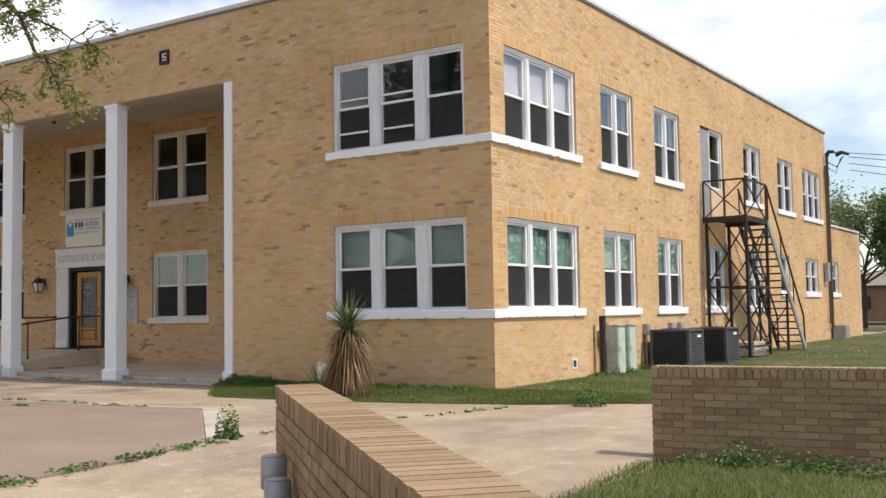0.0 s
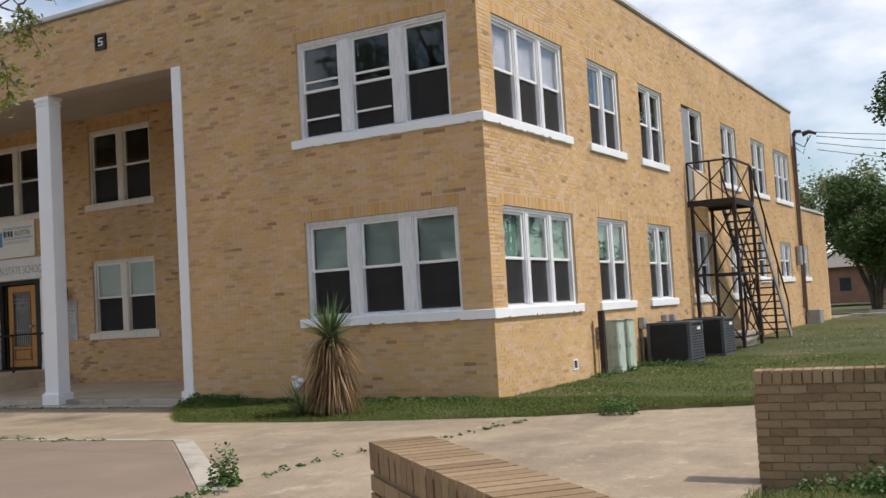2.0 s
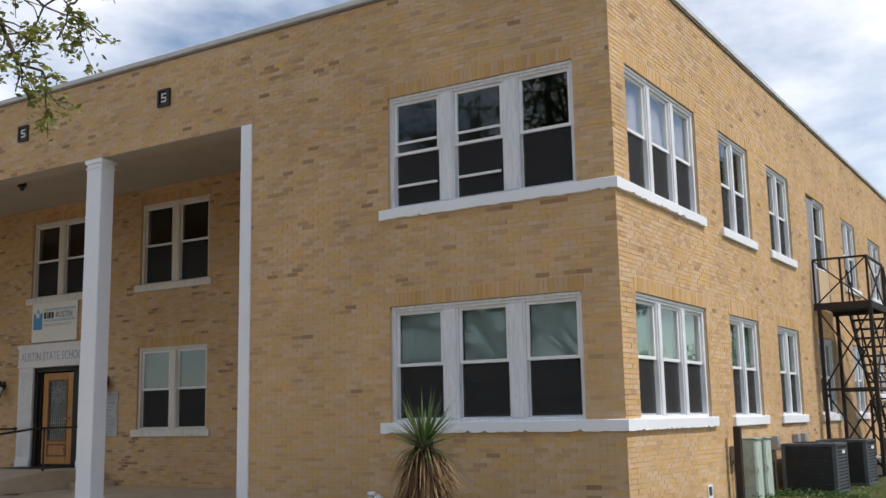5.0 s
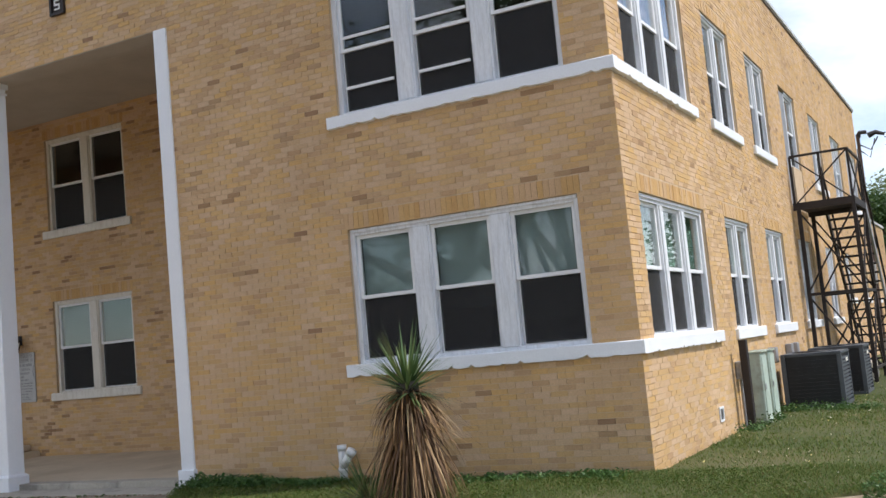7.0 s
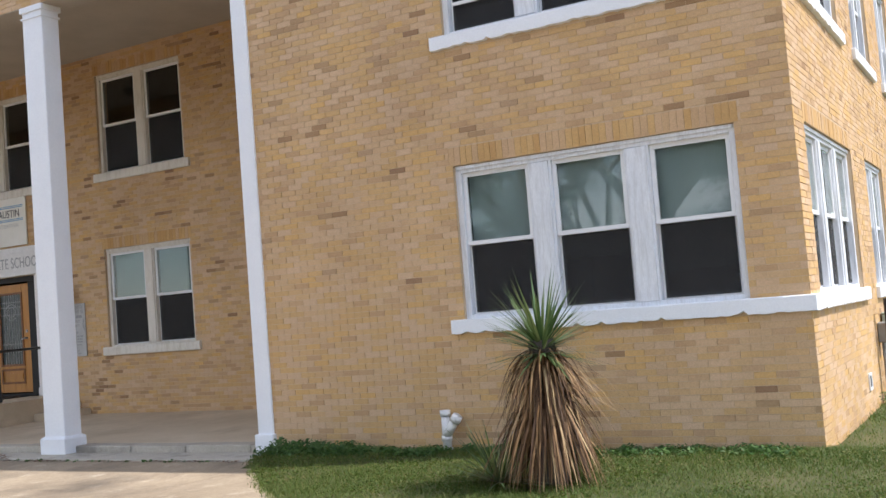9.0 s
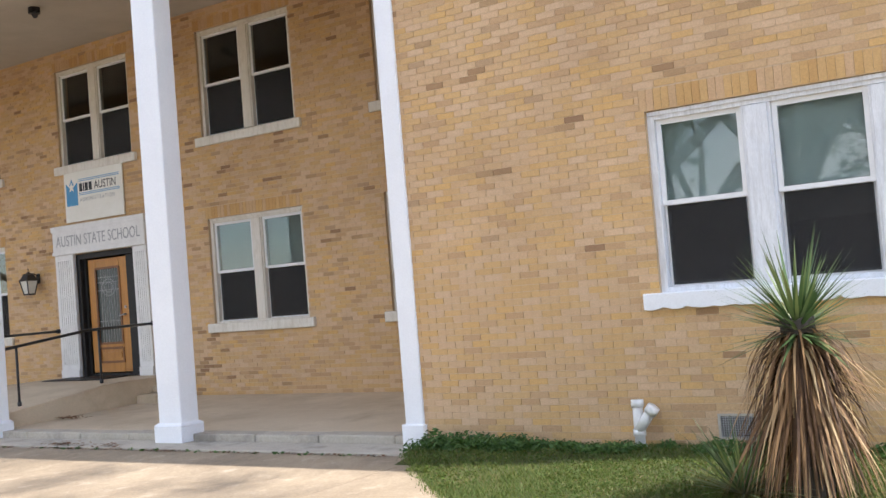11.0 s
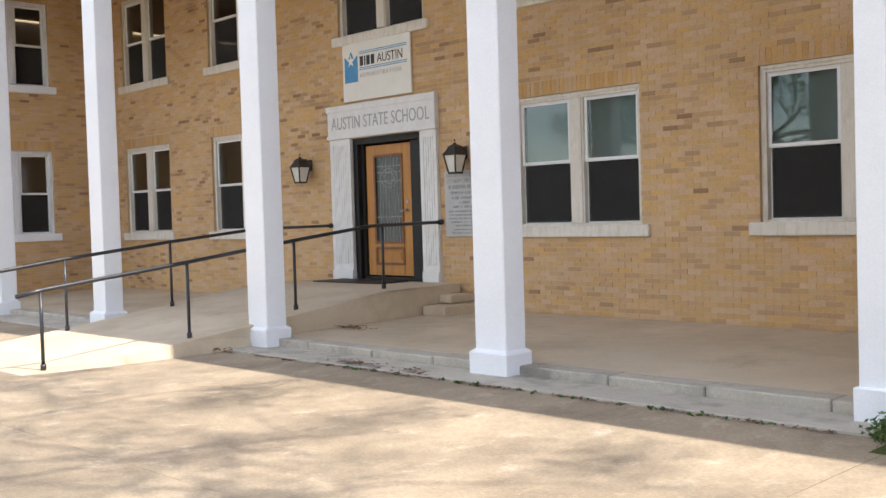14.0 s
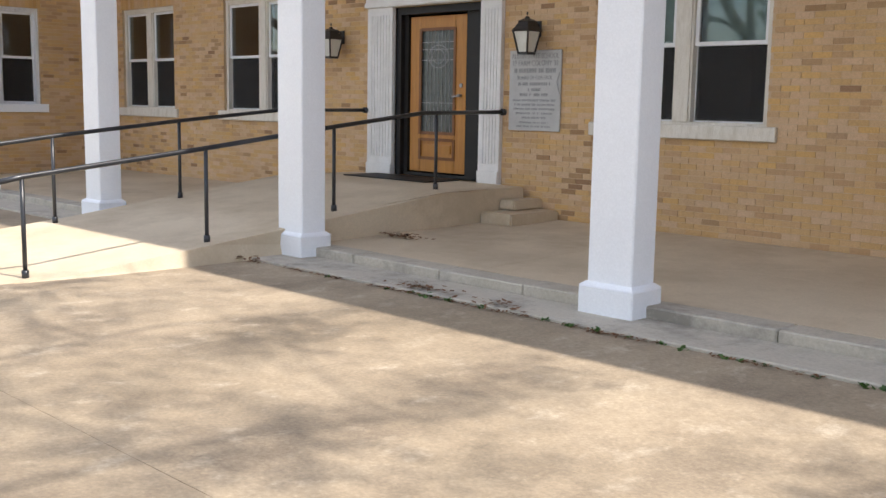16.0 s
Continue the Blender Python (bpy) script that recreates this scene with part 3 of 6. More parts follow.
for n in ("wall_back", "wall_back_upper", "wall_west"):
    tagged(bpy.data.objects[n], "plain buff wall closing the building", "wall", "", "structure")
one_box("ceiling_portico", (WING_X + 0.01, FRONT_Y + 0.46, 7.20), (-16.26, PORCH_Y - 0.005, 7.32), M_SOFFIT)
tagged(bpy.data.objects["ceiling_portico"], "plain cream plaster ceiling of the portico", "ceiling", "", "structure")
bm = bmesh.new()
box(bm, (WING_X + 0.01, FRONT_Y + 0.012, 6.723), (-16.27, FRONT_Y + 0.455, 6.7335))
tagged(part("trim_soffit", bm, M_SOFFIT), "cream plaster under the band wall of the portico", "soffit", "", "structure")
bm = bmesh.new()
box(bm, (-43.9, FRONT_Y + 0.35, 8.02), (-9.95, 41.6, 8.12))
box(bm, (-43.9, 42.35, 4.52), (-9.95, 47.15, 4.60))
tagged(part("roof", bm, M_FLASH), "flat dark roof behind the parapet", "roof", "", "structure")
bm = bmesh.new()
box(bm, (-15.9, FRONT_Y + 0.35, 4.20), (-9.95, 41.6, 4.42))
box(bm, (-34.9, PORCH_Y + 0.35, 4.20), (-16.3, 41.6, 4.42))
box(bm, (-15.9, FRONT_Y + 0.35, 0.55), (-9.95, 47.1, 0.80))
box(bm, (-34.9, PORCH_Y + 0.35, 0.55), (-16.3, 41.6, 0.80))
tagged(part("floor", bm, M_ROOM_DARKENED), "interior floors seen through the windows, room darkness in their colour", "floor", "", "structure")
bm = bmesh.new()
for a, b in (((-13.6, 22.0), (-9.95, 22.1)), ((-13.7, 17.7), (-13.6, 41.0)), ((-13.6, 27.5), (-9.95, 27.6)), ((-13.6, 31.3), (-9.95, 31.4)), ((-34.9, 25.5), (-16.3, 25.6)), ((-23.6, 21.4), (-23.5, 25.5)), ((-27.8, 21.4), (-27.7, 25.5))):
    box(bm, (*a, 0.8), (*b, 4.2))
    box(bm, (*a, 4.42), (*b, 8.0))
tagged(part("wall_partitions", bm, M_ROOM_DARKENED), "interior partitions seen through the windows, room darkness in their colour", "wall", "", "structure")

# coping
bm = bmesh.new()
box(bm, (-44.0, FRONT_Y - 0.05, TOP + 0.022), (EAST_X + 0.05, FRONT_Y + 0.34, TOP + 0.12))
box(bm, (EAST_X - 0.34, FRONT_Y + 0.345, TOP + 0.022), (EAST_X + 0.05, 42.35, TOP + 0.12))
box(bm, (EAST_X - 0.34, 42.355, 4.72), (EAST_X + 0.05, 47.65, 4.82))
soften(bm, 0.012)
tagged(part("trim_coping", bm, M_COPING), "light grey metal coping along the parapet", "coping", "", "structure")
bm = bmesh.new()
box(bm, (-44.0, FRONT_Y - 0.028, TOP - 0.012), (EAST_X + 0.028, FRONT_Y + 0.3, TOP + 0.02))
box(bm, (EAST_X - 0.30, FRONT_Y + 0.305, TOP - 0.012), (EAST_X + 0.028, 42.32, TOP + 0.02))
tagged(part("trim_flashing", bm, M_FLASH), "dark flashing strip under the coping", "flashing", "", "structure")

# belts that run round the corner as sills of the large windows; their lower edge is chipped
def belt(run, zz, seed):
    """A sill along a line of plan points, outer face ragged below."""
    rng = random.Random(seed)
    bm = bmesh.new()
    (x0, y0), (x1, y1) = run
    way = Vector((x1 - x0, y1 - y0, 0))
    n = int(way.length / 0.045)
    way /= n
    back = Vector((-way.y, way.x, 0)).normalized() * 0.175
    rings = []
    for k in range(n + 1):
        p = Vector((x0, y0, 0)) + way * k
        chip = 0.030 * max(0.0, noise.noise((k * 0.35, seed, 2)) + 0.15) + (0.035 * rng.random() if rng.random() < 0.14 and 2 < k < n - 2 else 0.0)
        sag = 0.006 * noise.noise((k * 0.06, seed, 8))
        low = zz + sag + chip
        rings.append([bm.verts.new(p + Vector((0, 0, h)) + back * b) for b, h in ((1, zz + 0.004), (0.22, low + 0.004), (0.0, low + 0.008), (0.0, zz + 0.155 + sag * 0.4), (0.05, zz + 0.164), (1, zz + 0.165))])
    for a, b in zip(rings, rings[1:]):
        for q in range(6):
            bm.faces.new((a[q], a[(q + 1) % 6], b[(q + 1) % 6], b[q]))
    bm.faces.new(rings[0][::-1])
    bm.faces.new(rings[-1])
    return bm


for zz in (1.52, 4.72):
    tagged(part("trim_sill_belt", belt(((-13.45, FRONT_Y - 0.055), (EAST_X + 0.055, FRONT_Y - 0.055)), zz, int(zz * 9)), M_WHITE), "chipped white painted sill belt under the front windows", "sill", "", "structure")
    tagged(part("trim_sill_belt", belt(((EAST_X + 0.055, FRONT_Y + 0.121), (EAST_X + 0.055, 20.93)), zz, int(zz * 9) + 3), M_WHITE), "chipped white painted sill belt along the sunlit side", "sill", "", "structure")

# ---- windows ----
window(on_front, *W_FRONT[0], 3, None, 0.27, (0.50, 0.66, 0.80))
window(on_front, *W_FRONT[1], 3, None, 0.27, 0, [(0, 0.19), (0, 0.60), (1, 0.19), (1, 0.60)])
window(on_east, *E_PAIRS[0], 3, None, 0.17, 0.5, blind_mat=M_TEAL)
window(on_east, *E_PAIRS[1], 3, None, 0.17, 0.5, blind_mat=M_CURTAIN)
for i, h in enumerate(E_PAIRS[2:], 2):
    if i == 6:
        continue
    low = h[2] < 3
    window(on_east, *h, 3 if i == 9 else 1 if i == 12 else 2, (h[0] - 0.14, h[1] + 0.14, h[2] - 0.14), 0.15, 0.45 if low and i < 6 else 0, blind_mat=M_TEAL)
window(on_east, 29.15, 30.20, 4.98, 6.63, 1)
one_box("wall_infill", (29.15, -0.3, 4.05), (30.20, -0.012, 4.98), M_MORTAR, None, "", on_east)
tagged(bpy.data.objects["wall_infill"], "buff masonry below the landing window", "wall", "", "structure")
for h in ANNEX:
    window(on_east, *h, 1, (h[0] - 0.12, h[1] + 0.12, h[2] - 0.14))
for h in P_WIN:
    window(on_porch, *h, 2, (h[0] - 0.13, h[1] + 0.13, h[2] - 0.14), 0.24, 0.5 if h[2] < 3 and h[0] > -28 else 0, blind_mat=M_SAGE, paint=M_CREAM_BOUNCE, label="double-hung sash windows under the portico, cream paint with warm bounce light in its colour")
for h in WING_WIN:
    window(on_wing, *h, 2, (h[0] - 0.13, h[1] + 0.13, h[2] - 0.14), 0.2)
door = tagged(empty("door_1", on_east(28.70, 0, 4.05)), "pale grey fire door left shut at the landing", "door", "", "structure")
bm = bmesh.new()
box(bm, (28.39, -0.12, 4.07), (29.12, -0.05, 6.58), lambda u, d, z: Vector(on_east(u, d, z)) - door.location)
soften(bm, 0.006)
part("door_leaf", bm, M_STEEL, door)

# ---- portico: porch slab, apron, columns ----
PORCH_Z = 0.285
porch = slab("floor_porch", [(WING_X + 0.01, FRONT_Y + 0.45), (-16.26, FRONT_Y + 0.45), (-16.26, PORCH_Y - 0.012), (WING_X + 0.01, PORCH_Y - 0.012)], PORCH_Z, M_PORCH,
             "tan stained concrete porch floor with scored joints", 0.2, [((-18.05, 18), (0.0, 1)), ((-21.9, 18), (0.0, 1)), ((-18, 19.35), (1, 0)), ((-17.2, 19.35), (0.9, -1.0)), ((-20.2, 19.35), (0.9, 1.0)), ((-30, 18), (0, 1))], 0.004, "structure", "floor")
for q in porch.data.vertices:
    if q.co.z > 0.2:
        q.co.z += 0.085 * (q.co.y - 17.7) / 3.3
bm = bmesh.new()
box(bm, (WING_X, FRONT_Y - 0.42, 0.02), (-15.85, FRONT_Y + 0.15, PLAZA_Z + 0.028))
soften(bm, 0.01)
tagged(part("pavement_apron", bm, M_CURB), "grey concrete apron strip along the porch", "apron", "", "structure")
kerb = tagged(empty("kerb_porch", (0, 0, 0)), "grey and tan concrete edge blocks of the porch", "kerb", "", "structure")
x = WING_X + 0.02
k = 0
while x < -16.6:
    w = 1.12 + 0.1 * ((k * 7) % 3 - 1)
    e = min(x + w, -16.42)
    one_box("edge_block", (x + 0.004, FRONT_Y + 0.155, 0.06), (e - 0.004, FRONT_Y + 0.446, PORCH_Z + 0.003 * ((k * 5) % 3)), M_CURB, kerb, "", None, 0.012)
    x, k = e, k + 1


def column(c):
    """A square white column on a block base, with a stepped cap."""
    root = tagged(empty("column", (c, FRONT_Y, 0.14)), "square white painted portico column on a block base", "column", "columns of the portico", "structure")
    bm = bmesh.new()
    box(bm, (-0.21, 0.01, 0.28), (0.21, 0.32, 6.585))
    soften(bm, 0.012)
    part("shaft", bm, M_WHITE, root)
    bm = bmesh.new()
    box(bm, (-0.258, -0.04, 0.0), (0.258, 0.36, 0.275))
    soften(bm, 0.01)
    v = box(bm, (-0.258, -0.04, 0.275), (0.258, 0.36, 0.305))
    for p in v[1::2]:
        p.co.x *= 0.84
        p.co.y = 0.005 if p.co.y < 0 else 0.325
    part("base", bm, M_WHITE, root)
    bm = bmesh.new()
    box(bm, (-0.225, -0.005, 6.40), (0.225, 0.335, 6.43))
    box(bm, (-0.235, -0.015, 6.50), (0.235, 0.345, 6.582))
    part("cap", bm, M_WHITE, root)
    return root


COLUMN_X = (-20.12, -24.22, -28.62, -32.8)
for cx in COLUMN_X:
    column(cx)
pil = tagged(empty("pilaster", (-16.215, FRONT_Y, 0.17)), "narrow white painted pilaster at the wall's end", "pilaster", "", "structure")
bm = bmesh.new()
box(bm, (-0.125, -0.03, 0.27), (0.115, 0.25, 6.555))
soften(bm, 0.01)
part("shaft", bm, M_WHITE, pil)
bm = bmesh.new()
box(bm, (-0.15, -0.075, 0.0), (0.14, 0.25, 0.28))
soften(bm, 0.01)
part("base", bm, M_WHITE, pil)
# ---- entrance ----
def at(root):
    inv = Matrix.Translation(-root.location)
    return lambda x, y, z: inv @ Vector((x, y, z))


DY = PORCH_Y
surround = tagged(empty("door_surround", (-25.96, DY, 0.75)), "white painted stone door surround with fluted jambs", "door surround")
L = at(surround)
bm = bmesh.new()
box(bm, (-27.30, DY - 0.09, 3.17), (-24.61, DY + 0.12, 3.75), L)
soften(bm, 0.012)
box(bm, (-27.315, DY - 0.105, 3.64), (-24.595, DY - 0.088, 3.74), L)
box(bm, (-27.31, DY - 0.10, 3.18), (-24.60, DY - 0.088, 3.24), L)
lintel = part("lintel", bm, M_LIMESTONE, surround)
for x0, x1 in ((-27.28, -26.74), (-25.0, -24.63)):
    bm = bmesh.new()
    box(bm, (x0, DY - 0.06, 0.75), (x1, DY + 0.12, 3.168), L)
    n = 7 if x1 - x0 > 0.4 else 5
    w = (x1 - x0 - 0.10) / n
    for k in range(n):
        box(bm, (x0 + 0.05 + k * w + 0.012, DY - 0.070, 1.02), (x0 + 0.05 + (k + 1) * w - 0.012, DY - 0.0595, 3.06), L)
    box(bm, (x0 + 0.002, DY - 0.085, 0.75), (x1 - 0.002, DY - 0.0595, 0.92), L)
    part("jamb", bm, M_LIMESTONE, surround)
t = written("inscription", "AUSTIN STATE SCHOOL", 0.30, M_CUT, surround, (0, 0, 0), 0.002, 0, "CENTER", 1.05)
t.location = L(-25.955, DY - 0.094, 3.335)
t.scale = (0.72, 1, 1)

door = tagged(empty("door_2", (-25.9, DY + 0.15, 0.765)), "varnished oak entrance door with leaded glass in a black frame", "door", "", "structure")
L = at(door)
bm = bmesh.new()
box(bm, (-26.735, DY + 0.02, 0.765), (-26.64, DY + 0.30, 3.16), L)
box(bm, (-25.10, DY + 0.02, 0.765), (-25.005, DY + 0.30, 3.16), L)
box(bm, (-26.64, DY + 0.02, 3.06), (-25.10, DY + 0.30, 3.16), L)
box(bm, (-26.64, DY + 0.10, 0.765), (-26.57, DY + 0.24, 3.06), L)
box(bm, (-25.40, DY + 0.10, 0.765), (-25.10, DY + 0.24, 3.06), L)
box(bm, (-26.57, DY + 0.10, 0.765), (-25.40, DY + 0.24, 0.81), L)
part("door_frame", bm, M_DARKFRAME, door)
bm = bmesh.new()
a, b, z0, z1 = -26.55, -25.43, 0.83, 3.03
box(bm, (a, DY + 0.13, z0), (a + 0.22, DY + 0.18, z1), L)
box(bm, (b - 0.22, DY + 0.13, z0), (b, DY + 0.18, z1), L)
box(bm, (a + 0.22, DY + 0.13, z1 - 0.19), (b - 0.22, DY + 0.18, z1), L)
box(bm, (a + 0.22, DY + 0.13, z0), (b - 0.22, DY + 0.18, z0 + 0.20), L)
box(bm, (a + 0.22, DY + 0.13, z0 + 0.46), (b - 0.22, DY + 0.18, z0 + 0.56), L)
soften(bm, 0.006)
box(bm, (a + 0.22, DY + 0.145, z0 + 0.20), (b - 0.22, DY + 0.17, z0 + 0.46), L)
box(bm, (a + 0.29, DY + 0.126, z0 + 0.27), (b - 0.29, DY + 0.146, z0 + 0.39), L)
leaf = part("door_leaf", bm, M_OAK, door)
for zl, zh in ((z0 + 0.20, z0 + 0.46), (z0 + 0.56, z1 - 0.19)):
    bm = bmesh.new()
    box(bm, (a + 0.195, DY + 0.116, zl - 0.025), (a + 0.24, DY + 0.1295, zh + 0.015), L)
    box(bm, (b - 0.24, DY + 0.116, zl - 0.025), (b - 0.195, DY + 0.1295, zh + 0.015), L)
    box(bm, (a + 0.24, DY + 0.116, zl - 0.025), (b - 0.24, DY + 0.1295, zl + 0.018), L)
    box(bm, (a + 0.24, DY + 0.116, zh - 0.018), (b - 0.24, DY + 0.1295, zh + 0.025), L)
    part("moulding", bm, M_OAK_GAP, leaf, "brown moulding with the panel gaps' shade in its colour")
bm = bmesh.new()
box(bm, (a + 0.218, DY + 0.150, z0 + 0.555), (b - 0.218, DY + 0.156, z1 - 0.188), L)
part("pane", bm, M_LEADED, leaf, "dark leaded bevelled glass")
bm = bmesh.new()
c, zm = (a + b) / 2, (z0 + 0.56 + z1 - 0.19) / 2
for q in (-0.24, -0.16, -0.08, 0, 0.08, 0.16, 0.24):
    bar(bm, L(c + q, DY + 0.147, z0 + 0.57), L(c + q * 0.85, DY + 0.147, z1 - 0.20), 0.007)
for q in (-0.45, -0.3, 0.3, 0.45, 0.55):
    bar(bm, L(c - 0.33, DY + 0.147, zm + q), L(c + 0.33, DY + 0.147, zm + q), 0.009)
for s in (1, 0.6):
    ring = [L(c + 0.2 * s * math.cos(k * math.pi / 8), DY + 0.147, zm + 0.35 + 0.16 * s * math.sin(k * math.pi / 8)) for k in range(17)]
    for p, q in zip(ring, ring[1:]):
        bar(bm, p, q, 0.009)
part("lead_came", bm, M_STEEL, leaf)
bm = bmesh.new()
tube(bm, [L(b - 0.09, DY + 0.13, 1.92), L(b - 0.09, DY + 0.06, 1.92)], 0.02)
tube(bm, [L(b - 0.09, DY + 0.07, 1.92), L(b - 0.21, DY + 0.07, 1.90)], 0.014)
tube(bm, [L(b - 0.09, DY + 0.13, 2.06), L(b - 0.09, DY + 0.115, 2.06)], 0.03)
part("door_handle", bm, M_STEEL, leaf, "satin steel lever handle")
one_box("doormat", (-27.0, DY - 0.75, 0.762), (-25.3, DY - 0.10, 0.776), M_DARKFRAME, None, "", None, 0.004)
tagged(bpy.data.objects["doormat"], "flat black rubber doormat before the entrance", "doormat")

sign = tagged(empty("sign_board", (-26.020, DY - 0.03, 3.790)), "white board sign with blue emblem and black lettering", "sign")
L = at(sign)
bm = bmesh.new()
box(bm, (-26.880, DY - 0.045, 3.795), (-25.170, DY - 0.012, 4.765), L)
soften(bm, 0.004)
board = part("board", bm, M_SIGN, sign)
bm = bmesh.new()
y = DY - 0.049
e = [L(*p) for p in ((-26.820, y, 4.110), (-26.480, y, 4.110), (-26.480, y, 4.550), (-26.570, y, 4.490), (-26.650, y, 4.630), (-26.730, y, 4.490), (-26.820, y, 4.550))]
bm.faces.new([bm.verts.new(p) for p in e])
made = bmesh.ops.extrude_face_region(bm, geom=bm.faces[:])
bmesh.ops.translate(bm, verts=[v for v in made["geom"] if isinstance(v, bmesh.types.BMVert)], vec=(0, 0.003, 0))
part("emblem", bm, M_BLUE, sign, "plain blue emblem shape")
bm = bmesh.new()
star = []
for k in range(10):
    r = 0.115 if k % 2 == 0 else 0.045
    star.append(bm.verts.new(L(-26.650 + r * math.sin(k * math.pi / 5), y - 0.004, 4.470 + r * math.cos(k * math.pi / 5))))
bm.faces.new(star)
part("star", bm, M_SIGN, sign)
for zz in (4.295, 4.325, 4.565, 4.595):
    bm = bmesh.new()
    box(bm, (-26.430, y, zz), (-25.250, y + 0.004, zz + 0.013), L)
    part("blue_rule", bm, M_BLUE, sign)
for k, w in enumerate((0.085, 0.03, 0.085, 0.085)):
    bm = bmesh.new()
    x0 = -26.420 + (0, 0.115, 0.17, 0.285)[k]
    box(bm, (x0, y, 4.365), (x0 + w, y + 0.004, 4.525), L)
    part("black_bar", bm, M_INK, sign)
t = written("lettering", "AUSTIN", 0.215, M_INK, sign, (0, 0, 0), 0.001)
t.location, t.scale = L(-25.980, y, 4.375), (0.86, 1, 1)
t = written("lettering", "ADMINISTRATION", 0.105, M_CUT, sign, (0, 0, 0), 0.001, 0, "LEFT", 1.35)
t.location, t.scale = L(-26.420, y, 4.170), (0.93, 1, 1)

plaque = tagged(empty("plaque", (-24.075, DY, 1.48)), "grey stone plaque with rows of worn lettering", "plaque")
L = at(plaque)
bm = bmesh.new()
box(bm, (-24.495, DY - 0.03, 1.48), (-23.645, DY - 0.008, 2.50), L)
soften(bm, 0.005)
part("slab", bm, M_PLAQUE, plaque)
for k, words in enumerate(("AUSTIN STATE SCHOOL", "19 FARM COLONY 38", None, "BOARD OF CONTROL")):
    if words:
        t = written("lettering", words, (0.098, 0.098, 0, 0.072)[k], M_PLAQUETEXT, plaque, (0, 0, 0), 0.002, 0, "CENTER", 1.05)
        t.location, t.scale = L(-24.07, DY - 0.031, (2.395, 2.305, 0, 2.13)[k]), ((0.70, 0.78, 1, 0.78)[k], 1, 1)
rng = random.Random(4)
for zz, h, w in ((2.215, 0.058, 0.34), (2.055, 0.042, 0.27), (1.985, 0.038, 0.14), (1.92, 0.038, 0.24), (1.855, 0.026, 0.35), (1.80, 0.026, 0.33), (1.745, 0.026, 0.34), (1.69, 0.026, 0.30), (1.635, 0.026, 0.20), (1.575, 0.022, 0.24), (1.525, 0.022, 0.28)):
    x0 = -24.07 - w
    while x0 < -24.07 + w:
        ww = rng.choice((0.014, 0.02, 0.024)) if h > 0.03 else rng.choice((0.01, 0.014))
        if rng.random() > 0.16:
            one_box("text_bar", (x0, DY - 0.033, zz), (min(x0 + ww, -24.07 + w), DY - 0.029, zz + h), M_PLAQUETEXT, plaque, "", L)
        x0 += ww + 0.009
bm = bmesh.new()
tube(bm, [L(-23.66, DY - 0.035, 1.95), L(-23.70, DY - 0.04, 2.10), L(-23.66, DY - 0.035, 2.22)], 0.008, 6)
part("bent_wire", bm, M_CUT, plaque)


def lantern(x, z):
    """A black carriage lantern on a wall bracket."""
    root = tagged(empty("wall_lantern", (x, DY, z)), "black carriage lantern with frosted panes on the brick wall", "wall lamp", "lanterns beside the door")
    y = -0.24
    bm = bmesh.new()
    box(bm, (-0.05, -0.03, 0.10), (0.05, -0.008, 0.30))
    soften(bm, 0.008)
    tube(bm, [(0, -0.02, 0.24), (0, -0.12, 0.30), (0, y, 0.28)], 0.014)
    part("bracket", bm, M_IRON, root)
    bm = bmesh.new()
    for za, ra, zb, rb in ((0.155, 0.185, 0.175, 0.195), (0.175, 0.19, 0.215, 0.15), (0.215, 0.15, 0.275, 0.105), (0.275, 0.105, 0.285, 0.12), (0.285, 0.12, 0.315, 0.05), (0.315, 0.04, 0.345, 0.015)):
        ring = [[bm.verts.new((r * math.cos(math.pi / 4 + k * math.pi / 2), y + r * math.sin(math.pi / 4 + k * math.pi / 2), zz)) for k in range(4)] for zz, r in ((za, ra), (zb, rb))]
        for k in range(4):
            bm.faces.new((ring[0][k], ring[0][(k + 1) % 4], ring[1][(k + 1) % 4], ring[1][k]))
        bm.faces.new(ring[0][::-1])
        bm.faces.new(ring[1])
    tube(bm, [(0, y, 0.36), (0, y, 0.40)], 0.010)
    part("roof", bm, M_IRON, root)
    bm = bmesh.new()
    for k in range(4):
        c, s = math.cos(math.pi / 4 + k * math.pi / 2), math.sin(math.pi / 4 + k * math.pi / 2)
        bar(bm, (0.172 * c, y + 0.172 * s, 0.16), (0.105 * c, y + 0.105 * s, -0.10), 0.018)
    box(bm, (-0.08, y - 0.08, -0.125), (0.08, y + 0.08, -0.095))
    part("cage", bm, M_IRON, root)
    for k in range(4):
        bm = bmesh.new()
        c0, s0 = math.cos(math.pi / 4 + k * math.pi / 2), math.sin(math.pi / 4 + k * math.pi / 2)
        c1, s1 = math.cos(3 * math.pi / 4 + k * math.pi / 2), math.sin(3 * math.pi / 4 + k * math.pi / 2)
        bm.faces.new([bm.verts.new(p) for p in ((0.163 * c0, y + 0.163 * s0, 0.158), (0.163 * c1, y + 0.163 * s1, 0.158), (0.097 * c1, y + 0.097 * s1, -0.095), (0.097 * c0, y + 0.097 * s0, -0.095))])
        part("pane", bm, M_FROST, root, "frosted pane")
    return root


lantern(-27.92, 2.58)
lantern(-24.04, 2.56)

# ramp, landing and steps
bm = bmesh.new()
prof = [(13.4, 0.175), (14.9, 0.20), (16.4, 0.36), (18.1, 0.58), (19.5, 0.755), (DY - 0.087, 0.76)]
left = [bm.verts.new((-27.55, y, z)) for y, z in prof] + [bm.verts.new((-27.55, y, 0.02)) for y in (DY - 0.087, 13.4)]
